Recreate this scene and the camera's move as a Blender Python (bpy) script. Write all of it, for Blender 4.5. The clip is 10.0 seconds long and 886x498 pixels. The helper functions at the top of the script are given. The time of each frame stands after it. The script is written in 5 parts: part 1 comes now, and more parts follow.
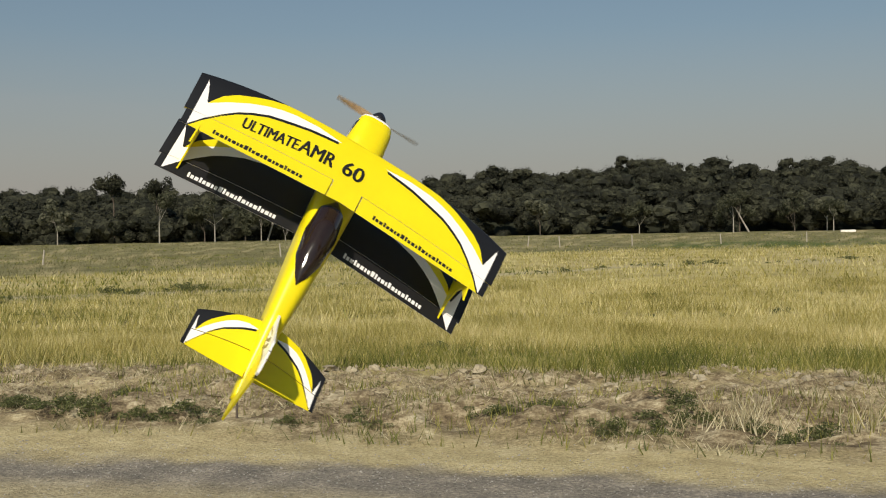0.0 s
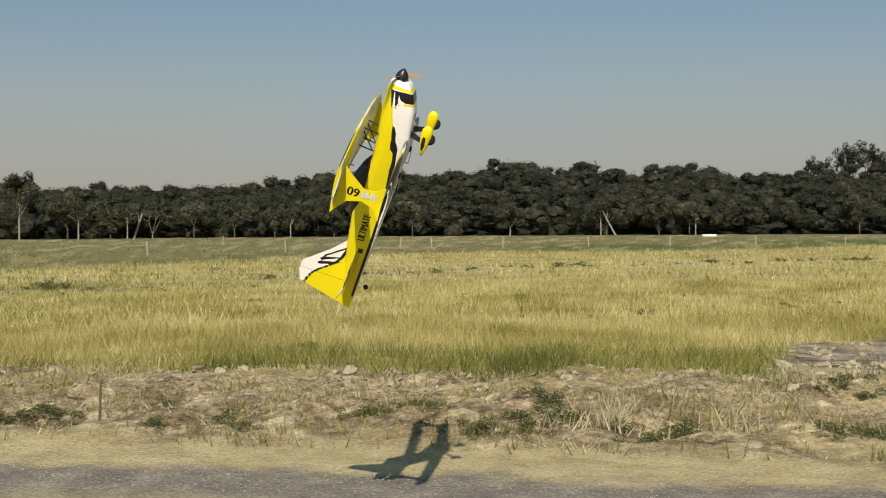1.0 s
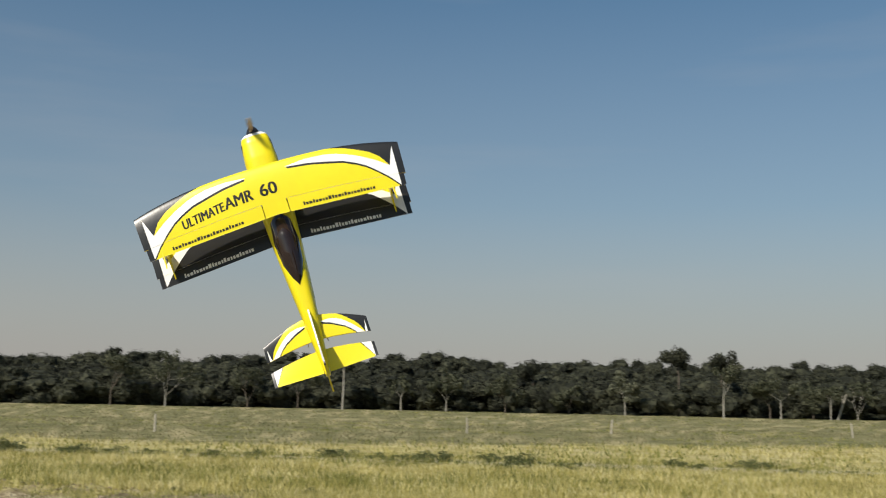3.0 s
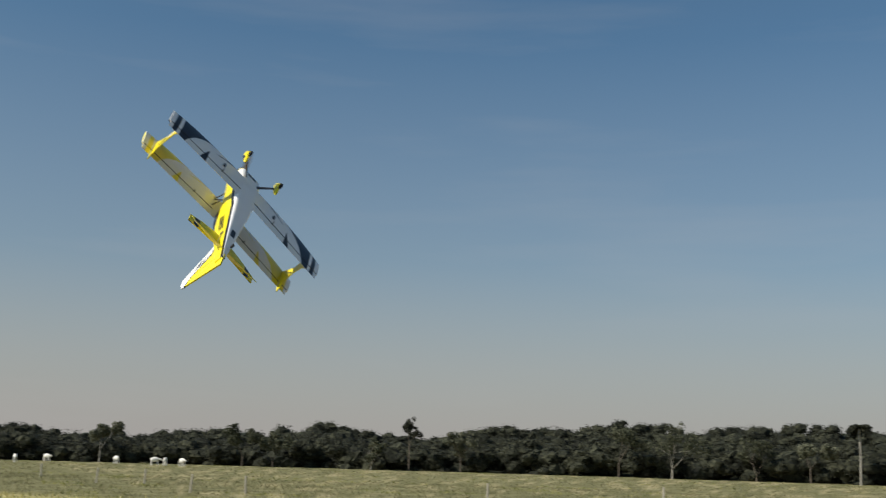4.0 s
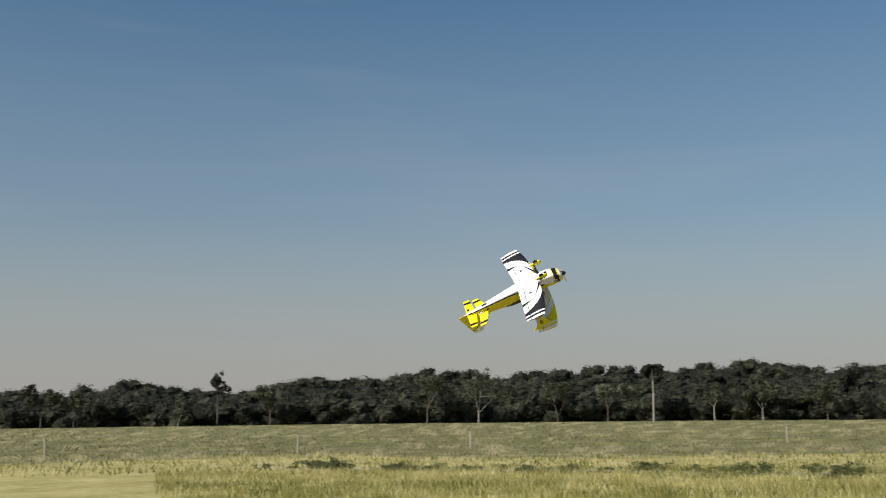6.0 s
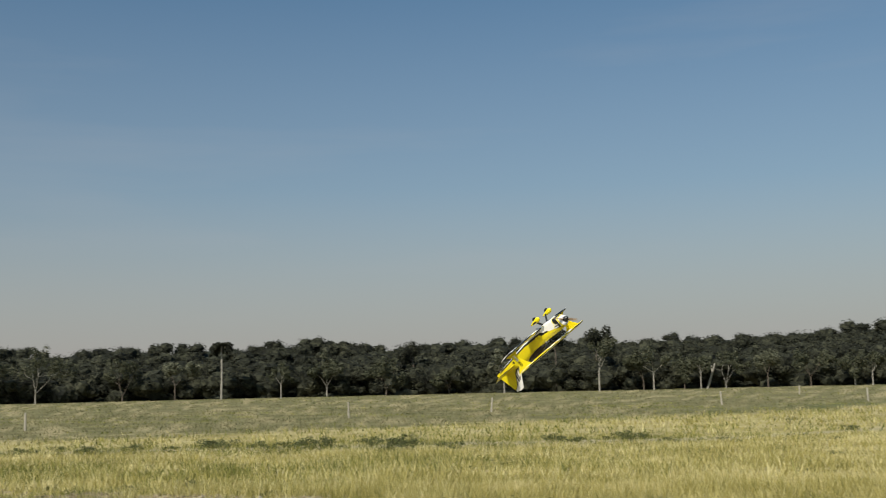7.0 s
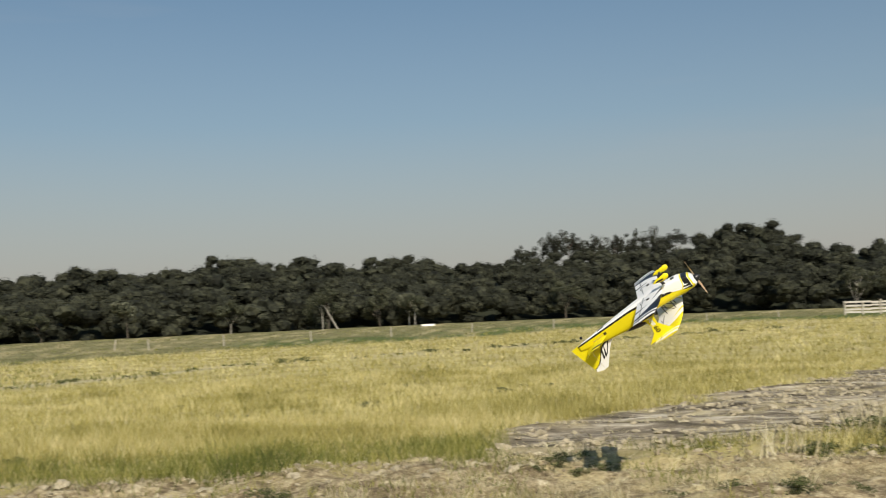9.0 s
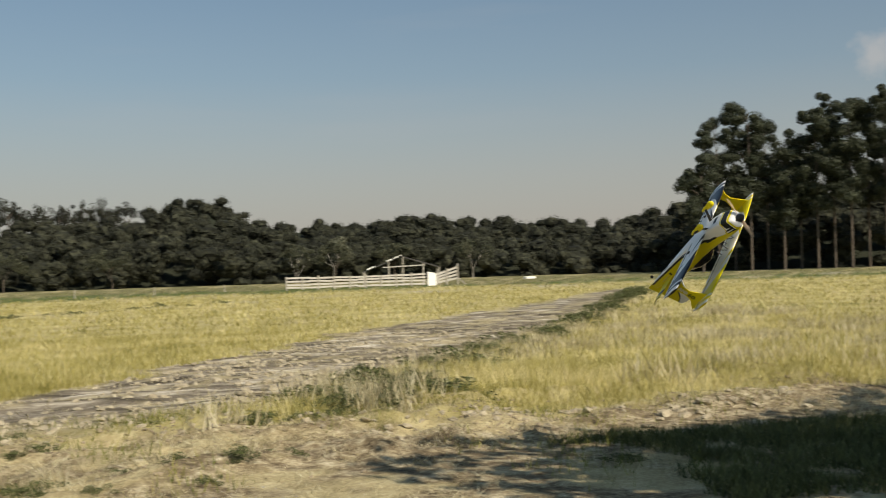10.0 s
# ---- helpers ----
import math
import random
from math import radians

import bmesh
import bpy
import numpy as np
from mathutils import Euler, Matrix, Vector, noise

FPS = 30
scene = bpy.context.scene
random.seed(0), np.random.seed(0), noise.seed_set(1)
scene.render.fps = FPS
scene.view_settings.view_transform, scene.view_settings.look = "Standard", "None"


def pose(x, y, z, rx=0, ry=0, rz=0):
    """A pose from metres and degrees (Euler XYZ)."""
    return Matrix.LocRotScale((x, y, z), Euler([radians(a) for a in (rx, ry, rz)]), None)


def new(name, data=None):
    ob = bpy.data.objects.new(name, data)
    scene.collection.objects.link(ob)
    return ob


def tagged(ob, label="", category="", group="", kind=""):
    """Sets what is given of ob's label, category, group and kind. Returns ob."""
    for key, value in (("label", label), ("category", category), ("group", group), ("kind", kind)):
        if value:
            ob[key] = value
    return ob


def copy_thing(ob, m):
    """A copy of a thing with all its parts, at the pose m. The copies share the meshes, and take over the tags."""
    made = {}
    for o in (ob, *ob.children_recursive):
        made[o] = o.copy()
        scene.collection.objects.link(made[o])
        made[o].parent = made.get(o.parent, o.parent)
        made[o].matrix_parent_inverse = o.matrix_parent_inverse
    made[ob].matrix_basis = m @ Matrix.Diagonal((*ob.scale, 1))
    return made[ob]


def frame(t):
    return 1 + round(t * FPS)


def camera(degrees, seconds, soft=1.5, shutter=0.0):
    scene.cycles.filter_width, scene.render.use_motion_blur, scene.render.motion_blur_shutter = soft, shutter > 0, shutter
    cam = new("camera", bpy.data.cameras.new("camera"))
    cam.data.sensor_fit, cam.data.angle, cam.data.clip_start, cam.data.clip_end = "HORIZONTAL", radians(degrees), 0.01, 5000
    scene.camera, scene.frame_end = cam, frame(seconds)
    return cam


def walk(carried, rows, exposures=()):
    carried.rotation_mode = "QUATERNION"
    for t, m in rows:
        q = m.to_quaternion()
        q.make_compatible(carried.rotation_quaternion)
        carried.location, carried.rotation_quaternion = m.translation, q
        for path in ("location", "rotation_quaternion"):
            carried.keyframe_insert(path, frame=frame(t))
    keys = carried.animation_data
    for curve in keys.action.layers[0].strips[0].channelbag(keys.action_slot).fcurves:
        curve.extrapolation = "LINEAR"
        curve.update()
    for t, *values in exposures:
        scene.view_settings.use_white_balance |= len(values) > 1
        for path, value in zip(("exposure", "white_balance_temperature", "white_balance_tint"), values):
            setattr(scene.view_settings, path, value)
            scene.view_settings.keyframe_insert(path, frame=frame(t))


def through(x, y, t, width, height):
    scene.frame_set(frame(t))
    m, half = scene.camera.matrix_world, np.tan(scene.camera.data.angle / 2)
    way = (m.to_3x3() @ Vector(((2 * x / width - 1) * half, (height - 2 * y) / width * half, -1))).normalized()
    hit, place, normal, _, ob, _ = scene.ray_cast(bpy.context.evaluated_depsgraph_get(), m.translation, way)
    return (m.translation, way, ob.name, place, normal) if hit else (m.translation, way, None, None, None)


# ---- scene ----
# A man-high viewpoint beside a gravel track; x runs along the track, y out over the fields.
EYE_HEIGHT = 1.75


def aim(yaw, pitch, roll):
    """Camera pose at the viewpoint: yaw to the right of +y, pitch up, roll to the left, in degrees."""
    m = Matrix.Rotation(radians(-yaw), 4, "Z") @ Matrix.Rotation(radians(90 + pitch), 4, "X") @ Matrix.Rotation(radians(roll), 4, "Z")
    return Matrix.Translation((0, 0, EYE_HEIGHT)) @ m


CAM_ROWS = [
    (0, aim(-13.98, -1.26, -0.88)),
    (0.2, aim(-13.89, -1.40, -0.83)),
    (0.5, aim(-12.38, -1.33, -0.59)),
    (1, aim(-7.44, -1.29, -0.15)),
    (1.2, aim(-5.32, -1.13, -0.05)),
    (1.5, aim(-2.45, -0.54, 0.02)),
    (1.7, aim(-1.49, -0.23, 0.04)),
    (2, aim(-7.28, 1.32, 0.02)),
    (2.2, aim(-14.11, 3.41, 0.30)),
    (2.5, aim(-25.92, 4.90, 0.72)),
    (2.7, aim(-33.08, 6.03, 0.86)),
    (3.8, aim(-62.53, 10.12, 1.76)),
    (4, aim(-67.69, 10.58, 1.65)),
    (4.2, aim(-73.11, 10.96, 1.70)),
    (4.5, aim(-76.17, 11.40, 1.76)),
    (5, aim(-73.13, 11.43, 1.03)),
    (5.2, aim(-70.10, 10.54, 0.64)),
    (5.5, aim(-65.33, 9.60, 0.04)),
    (5.7, aim(-62.95, 8.82, -0.23)),
    (6.8, aim(-39.47, 7.32, -1.36)),
    (7, aim(-35.96, 6.69, -1.25)),
    (7.2, aim(-32.28, 6.10, -1.38)),
    (7.5, aim(-26.64, 5.60, -1.55)),
    (7.8, aim(-21.46, 5.09, -1.83)),
    (8, aim(-17.79, 4.82, -2.12)),
    (8.2, aim(-13.86, 4.59, -2.37)),
    (8.5, aim(-7.45, 4.12, -2.61)),
    (9, aim(6.88, 3.25, -2.39)),
    (9.5, aim(20.94, 2.01, -1.90)),
    (9.7, aim(25.20, 1.57, -1.83)),
    (10, aim(34.51, 0.94, -1.78)),
]

cam = camera(43.24, 10.0, soft=1.05, shutter=0.12)
walk(cam, CAM_ROWS, exposures=[(0, -0.32, 6950, 12), (0.8, -0.20, 6950, 12), (1.5, 0.0, 6950, 12), (2.2, -0.06, 6800, 11), (3.8, -0.06, 6450, 10), (5.7, -0.08, 6400, 10), (7.0, -0.10, 6500, 10), (9.0, -0.03, 6800, 11), (10.0, 0.0, 7000, 12)])

# ---- light ----
SUN_UP, SUN_AZ = 40.5, 176.5      # degrees; azimuth clockwise from +y
sun_dir = Vector((math.sin(radians(SUN_AZ)) * math.cos(radians(SUN_UP)), math.cos(radians(SUN_AZ)) * math.cos(radians(SUN_UP)), math.sin(radians(SUN_UP))))
sun = new("sun", bpy.data.lights.new("sun", "SUN"))
sun.data.energy, sun.data.angle, sun.data.color = 5.3, radians(0.55), (1.0, 0.93, 0.82)
sun.matrix_world = sun_dir.to_track_quat("Z", "Y").to_matrix().to_4x4()
world = bpy.data.worlds.new("sky")
scene.world = world
world.use_nodes = True
wn, wl = world.node_tree.nodes, world.node_tree.links
sky = wn.new("ShaderNodeTexSky")
sky.sky_type, sky.sun_disc = "NISHITA", False
sky.sun_elevation, sky.sun_rotation = radians(SUN_UP), radians(SUN_AZ)
sky.air_density, sky.dust_density, sky.ozone_density = 1.0, 1.6, 1.5
# warm haze low over the land, and thin high streaks of cloud
gen = wn.new("ShaderNodeTexCoord")
sep = wn.new("ShaderNodeSeparateXYZ")
wl.new(gen.outputs["Generated"], sep.inputs[0])
haze = wn.new("ShaderNodeValToRGB")
while len(haze.color_ramp.elements) < 4:
    haze.color_ramp.elements.new(0.5)
for el, (p, v) in zip(haze.color_ramp.elements, ((0.0, 0.85), (0.08, 0.62), (0.17, 0.25), (0.36, 0.0))):
    el.position, el.color = p, (v, v, v, 1)
wl.new(sep.outputs["Z"], haze.inputs[0])
tint = wn.new("ShaderNodeMix")
tint.data_type, tint.blend_type = "RGBA", "MULTIPLY"
tint.inputs[0].default_value, tint.inputs[7].default_value = 1.0, (0.755, 1.0, 1.05, 1)
wl.new(sky.outputs[0], tint.inputs[6])
hazy = wn.new("ShaderNodeMix")
hazy.data_type = "RGBA"
hazy.inputs[7].default_value = (5.2, 4.8, 4.55, 1)
wl.new(haze.outputs[0], hazy.inputs[0])
wl.new(tint.outputs[2], hazy.inputs[6])
streak_map = wn.new("ShaderNodeMapping")
streak_map.inputs["Scale"].default_value = (1.6, 1.6, 13.0)
wl.new(gen.outputs["Generated"], streak_map.inputs["Vector"])
streak = wn.new("ShaderNodeTexNoise")
streak.inputs["Scale"].default_value, streak.inputs["Detail"].default_value = 1.7, 5.0
wl.new(streak_map.outputs[0], streak.inputs["Vector"])
veil = wn.new("ShaderNodeValToRGB")
veil.color_ramp.elements[0].position, veil.color_ramp.elements[1].position = 0.56, 0.86
veil.color_ramp.elements[1].color = (0.16, 0.16, 0.16, 1)
wl.new(streak.outputs["Fac"], veil.inputs[0])
cloudy = wn.new("ShaderNodeMix")
cloudy.data_type = "RGBA"
cloudy.inputs[7].default_value = (5.6, 5.5, 5.5, 1)
wl.new(veil.outputs[0], cloudy.inputs[0])
wl.new(hazy.outputs[2], cloudy.inputs[6])
puff_dir = wn.new("ShaderNodeVectorMath")
puff_dir.operation = "DISTANCE"
puff_dir.inputs[1].default_value = (math.sin(radians(56.2)) * math.cos(radians(9.4)), math.cos(radians(56.2)) * math.cos(radians(9.4)), math.sin(radians(9.4)))
wl.new(gen.outputs["Generated"], puff_dir.inputs[0])
puff_noise = wn.new("ShaderNodeTexNoise")
puff_noise.inputs["Scale"].default_value, puff_noise.inputs["Detail"].default_value = 60.0, 4.0
wl.new(gen.outputs["Generated"], puff_noise.inputs["Vector"])
puff_edge = wn.new("ShaderNodeMath")
puff_edge.operation, puff_edge.inputs[1].default_value = "MULTIPLY_ADD", 0.035
wl.new(puff_noise.outputs["Fac"], puff_edge.inputs[0])
wl.new(puff_dir.outputs["Value"], puff_edge.inputs[2])
puff = wn.new("ShaderNodeMapRange")
for k, v in enumerate((0.040, 0.024, 0.0, 0.42)):
    puff.inputs[k + 1].default_value = v
wl.new(puff_edge.outputs[0], puff.inputs[0])
clouded = wn.new("ShaderNodeMix")
clouded.data_type = "RGBA"
clouded.inputs[7].default_value = (7.0, 6.6, 6.3, 1)
wl.new(puff.outputs[0], clouded.inputs[0])
wl.new(cloudy.outputs[2], clouded.inputs[6])
wl.new(clouded.outputs[2], wn["Background"].inputs[0])
wn["Background"].inputs[1].default_value = 0.085

# ---- small tools ----
RNG = np.random.default_rng(7)


def smooth(a, b, x):
    t = np.clip((x - a) / (b - a), 0, 1)
    return t * t * (3 - 2 * t)


def vnoise(x, y, size, seed=0):
    """Smooth value noise in 0..1 over the plan, with cells of that size."""
    x, y = np.asarray(x) / size, np.asarray(y) / size
    i, j = np.floor(x).astype(np.int64), np.floor(y).astype(np.int64)
    u, v = x - i, y - j
    u, v = u * u * (3 - 2 * u), v * v * (3 - 2 * v)

    def h(a, b):
        n = (a * 374761393 + b * 668265263 + seed * 982451653) & 0x7FFFFFFF
        n = ((n ^ (n >> 13)) * 1274126177) & 0x7FFFFFFF
        return ((n ^ (n >> 16)) & 0xFFFF) / 65535.0

    return (h(i, j) * (1 - u) + h(i + 1, j) * u) * (1 - v) + (h(i, j + 1) * (1 - u) + h(i + 1, j + 1) * u) * v


def mesh_from(name, verts, faces):
    me = bpy.data.meshes.new(name)
    me.from_pydata([tuple(v) for v in verts], [], [tuple(f) for f in faces])
    me.update()
    return me


def cards(name, corners):
    """A mesh of loose faces from an array (n, k, 3) of corners."""
    n, k, _ = corners.shape
    me = bpy.data.meshes.new(name)
    me.vertices.add(n * k)
    me.vertices.foreach_set("co", corners.reshape(-1).astype(np.float32))
    me.loops.add(n * k)
    me.loops.foreach_set("vertex_index", np.arange(n * k, dtype=np.int32))
    me.polygons.add(n)
    me.polygons.foreach_set("loop_start", np.arange(0, n * k, k, dtype=np.int32))
    me.update(calc_edges=True)
    return me


def part(name, data, material, parent, label="", smooth_shade=False):
    """One mesh object, a bmesh or a mesh, under a thing or a part."""
    if isinstance(data, bmesh.types.BMesh):
        me = bpy.data.meshes.new(name)
        data.to_mesh(me)
        data.free()
        data = me
    if not data.materials:
        data.materials.append(material)
    if smooth_shade:
        data.polygons.foreach_set("use_smooth", [True] * len(data.polygons))
    ob = new(name, data)
    ob.parent = parent
    return tagged(ob, label)


def thing(name, label, category, group="", m=None):
    ob = new(name)
    ob.empty_display_size = 0.2
    if m is not None:
        ob.matrix_basis = m
    return tagged(ob, label, category, group)


def put(name, x):
    """Store one number for each vertex."""
    return name, np.asarray(x, dtype=np.float32)


def give(me, *fields):
    for name, x in fields:
        a = me.attributes.new(name, "FLOAT", "POINT")
        a.data.foreach_set("value", x)


def ground_z(x, y):
    """The lie of the land: the track stands a little above the fields."""
    r = np.hypot(x, y)
    z = -0.75 * smooth(12, 40, r)
    bank = smooth(8.3, 9.6, y + 0.25 * (vnoise(x, y, 2.5, 3) - 0.5) * 4) * (1 - smooth(12.0, 13.6, y)) * (1 - smooth(24, 32, np.abs(x)))
    rough = 0.17 * (vnoise(x, y, 0.55, 1) - 0.5) + 0.15 * (vnoise(x, y, 1.3, 2) - 0.45) + 0.11 * (vnoise(x, y, 0.22, 5) - 0.5)
    z = z + bank * (rough + 0.05)
    # straw lies in low swathes across the cut strip
    z = z + patch_mask(x, y) * (0.16 * (vnoise(x * 0.35 + y * 0.1, y, 0.8, 24) - 0.5) + 0.08 * (vnoise(x * 0.6, y, 0.4, 25) - 0.5))
    near = 1 - smooth(16, 30, r)
    z = z + near * 0.012 * (vnoise(x, y, 0.35, 8) - 0.5) + near * 0.02 * (vnoise(x, y, 2.2, 9) - 0.5)
    return z


def strip_edge(y):
    return np.interp(y, [11, 14.2, 17, 27.1, 41.3, 63.3, 80], [5.5, 7.8, 11.3, 21.0, 37.3, 61.3, 80.0])


def patch_mask(x, y):
    """The cut, bare strip of field that leads away to the corral, 0..1."""
    left = np.interp(y, [12, 14, 17.6, 20, 26, 32, 39, 44, 50, 62, 80], [1.0, 1.6, 3.9, 6.0, 9.8, 15.2, 22.1, 28.4, 37.5, 53.0, 76.0])
    right = strip_edge(y)
    wob = (vnoise(x, y, 1.6, 21) - 0.5) * 2.0 + (vnoise(x, y, 0.5, 22) - 0.5) * 0.8
    return smooth(-0.5, 0.5, x - left + wob) * smooth(-0.5, 0.5, right - x + wob) * smooth(12.0, 13.4, y + wob * 0.6) * (1 - smooth(74, 80, y))


def track_y(x, y):
    """Distance out from the track, which bends away behind the viewpoint on both hands."""
    return y + 1.1 * np.maximum(0, x - 1.8) + 1.0 * np.maximum(0, -17 - x)


def field_end(x, y):
    """How far out the ripe field reaches before the rough pasture begins."""
    e = np.where(x < 0, 58 + 42 * smooth(-45, -5, x), 100 + 40 * smooth(0, 40, x))
    return np.where(y < 30, 62, e) + 6 * (vnoise(x, y, 9, 13) - 0.5)


def ditch_y(x):
    return np.interp(x, [-60, -40, -33, -22, -17, -14, -7.7, -5, 20, 40, 60], [10, 26, 30.5, 39, 42, 50, 57, 63, 79, 90, 98])


# ---- materials ----
def material(name, rough=0.8, metal=0.0, spec=0.3):
    m = bpy.data.materials.new(name)
    m.use_nodes = True
    b = m.node_tree.nodes["Principled BSDF"]
    b.inputs["Roughness"].default_value, b.inputs["Metallic"].default_value = rough, metal
    b.inputs["Specular IOR Level"].default_value = spec
    return m, m.node_tree, b


def noise_tex(nt, size, detail=6.0, rough=0.6, coord=None):
    n = nt.nodes.new("ShaderNodeTexNoise")
    n.inputs["Scale"].default_value, n.inputs["Detail"].default_value, n.inputs["Roughness"].default_value = 1.0 / size, detail, rough
    if coord is None:
        coord = nt.nodes.new("ShaderNodeTexCoord").outputs["Object"]
    nt.links.new(coord, n.inputs["Vector"])
    return n.outputs["Fac"]


def ramp(nt, fac, *stops):
    r = nt.nodes.new("ShaderNodeValToRGB")
    e = r.color_ramp.elements
    while len(e) < len(stops):
        e.new(0.5)
    for el, (p, c) in zip(e, stops):
        el.position, el.color = p, (*c, 1)
    nt.links.new(fac, r.inputs[0])
    return r.outputs[0]


def mixed(nt, fac, a, b, mode="MIX"):
    n = nt.nodes.new("ShaderNodeMix")
    n.data_type, n.blend_type = "RGBA", mode
    for sock, v in ((n.inputs[0], fac), (n.inputs[6], a), (n.inputs[7], b)):
        if isinstance(v, bpy.types.NodeSocket):
            nt.links.new(v, sock)
        elif isinstance(v, (int, float)):
            sock.default_value = v
        else:
            sock.default_value = (*v, 1)
    return n.outputs[2]


def math_node(nt, op, a, b=0.0):
    n = nt.nodes.new("ShaderNodeMath")
    n.operation = op
    for sock, v in ((n.inputs[0], a), (n.inputs[1], b)):
        if isinstance(v, bpy.types.NodeSocket):
            nt.links.new(v, sock)
        else:
            sock.default_value = v
    return n.outputs[0]


def attr(nt, name):
    n = nt.nodes.new("ShaderNodeAttribute")
    n.attribute_name = name
    return n.outputs["Fac"]


def bump(nt, b, height, distance, strength=1.0):
    n = nt.nodes.new("ShaderNodeBump")
    n.inputs["Distance"].default_value, n.inputs["Strength"].default_value = distance, strength
    nt.links.new(height, n.inputs["Height"])
    nt.links.new(n.outputs[0], b.inputs["Normal"])


def plain(name, colour, rough=0.6, metal=0.0, spec=0.3, vary=0.12, size=0.15, relief=0.0):
    """A single-coloured surface with dirt and grain at two sizes."""
    m, nt, b = material(name, rough, metal, spec)
    f = math_node(nt, "ADD", math_node(nt, "MULTIPLY", noise_tex(nt, size), 0.6), math_node(nt, "MULTIPLY", noise_tex(nt, size / 8), 0.4))
    lo, hi = [c * (1 - vary) for c in colour], [min(1, c * (1 + vary)) for c in colour]
    nt.links.new(ramp(nt, f, (0.3, lo), (0.7, hi)), b.inputs["Base Color"])
    if relief:
        bump(nt, b, noise_tex(nt, size / 5), relief)
    return m


def leafy(name, dark, mid, light, rough=0.6, size=5.0, through=0.25, patchy=0.6):
    """Leaves or blades: colour differs from leaf to leaf and from patch to patch."""
    m, nt, b = material(name, rough, 0.0, 0.25)
    geo = nt.nodes.new("ShaderNodeNewGeometry")
    f = math_node(nt, "ADD", math_node(nt, "MULTIPLY", geo.outputs["Random Per Island"], 0.45), math_node(nt, "MULTIPLY", noise_tex(nt, size, 3.0), patchy))
    f = math_node(nt, "SUBTRACT", f, 0.5 * (patchy - 0.6))
    col = ramp(nt, f, (0.22, dark), (0.5, mid), (0.8, light))
    nt.links.new(col, b.inputs["Base Color"])
    if through:
        tr = nt.nodes.new("ShaderNodeBsdfTranslucent")
        nt.links.new(col, tr.inputs["Color"])
        mx = nt.nodes.new("ShaderNodeMixShader")
        mx.inputs[0].default_value = through
        nt.links.new(b.outputs[0], mx.inputs[1])
        nt.links.new(tr.outputs[0], mx.inputs[2])
        nt.links.new(mx.outputs[0], nt.nodes["Material Output"].inputs["Surface"])
    return m


def ground_material():
    m, nt, b = material("ground_surface", 0.95, 0.0, 0.15)
    fine, mid, big = noise_tex(nt, 0.03), noise_tex(nt, 0.35), noise_tex(nt, 3.0)
    speck = math_node(nt, "ADD", math_node(nt, "MULTIPLY", fine, 0.55), math_node(nt, "MULTIPLY", mid, 0.45))
    road = ramp(nt, speck, (0.32, (0.095, 0.09, 0.082)), (0.5, (0.215, 0.195, 0.16)), (0.68, (0.42, 0.375, 0.295)))
    sand = ramp(nt, speck, (0.3, (0.20, 0.165, 0.085)), (0.5, (0.44, 0.37, 0.20)), (0.7, (0.62, 0.55, 0.34)))
    crumb = noise_tex(nt, 0.11)
    soil = ramp(nt, math_node(nt, "ADD", math_node(nt, "MULTIPLY", mid, 0.40), math_node(nt, "ADD", math_node(nt, "MULTIPLY", crumb, 0.34), math_node(nt, "MULTIPLY", fine, 0.26))), (0.38, (0.05, 0.036, 0.022)), (0.48, (0.20, 0.155, 0.092)), (0.55, (0.38, 0.32, 0.20)), (0.63, (0.62, 0.55, 0.39)))
    field = ramp(nt, math_node(nt, "ADD", math_node(nt, "MULTIPLY", big, 0.6), math_node(nt, "MULTIPLY", mid, 0.4)), (0.3, (0.20, 0.175, 0.055)), (0.5, (0.38, 0.33, 0.13)), (0.7, (0.56, 0.49, 0.26)))
    pasture = ramp(nt, math_node(nt, "ADD", math_node(nt, "MULTIPLY", big, 0.5), math_node(nt, "MULTIPLY", mid, 0.5)), (0.3, (0.075, 0.075, 0.032)), (0.5, (0.17, 0.16, 0.072)), (0.7, (0.30, 0.28, 0.15)))
    # straw lying in windrows on wet dark soil
    tc = nt.nodes.new("ShaderNodeTexCoord").outputs["Object"]
    mp = nt.nodes.new("ShaderNodeMapping")
    mp.inputs["Rotation"].default_value, mp.inputs["Scale"].default_value = (0, 0, radians(22)), (0.5, 1.5, 1)
    nt.links.new(tc, mp.inputs["Vector"])
    rows = noise_tex(nt, 1.0, 9.0, 0.7, mp.outputs[0])
    cut = ramp(nt, rows, (0.40, (0.075, 0.062, 0.042)), (0.50, (0.20, 0.17, 0.125)), (0.57, (0.40, 0.355, 0.27)), (0.66, (0.66, 0.61, 0.50)))
    col = mixed(nt, attr(nt, "pasture"), field, pasture)
    col = mixed(nt, attr(nt, "verge"), col, ramp(nt, mid, (0.3, (0.05, 0.075, 0.02)), (0.7, (0.13, 0.16, 0.05))))
    col = mixed(nt, attr(nt, "dry"), col, ramp(nt, mid, (0.3, (0.26, 0.23, 0.15)), (0.7, (0.52, 0.48, 0.36))))
    col = mixed(nt, attr(nt, "cut"), col, cut)
    col = mixed(nt, attr(nt, "soil"), col, soil)
    col = mixed(nt, attr(nt, "sand"), col, sand)
    col = mixed(nt, attr(nt, "road"), col, road)
    nt.links.new(col, b.inputs["Base Color"])
    bump(nt, b, math_node(nt, "ADD", speck, math_node(nt, "MULTIPLY", crumb, 0.6)), 0.05, 0.9)
    return m


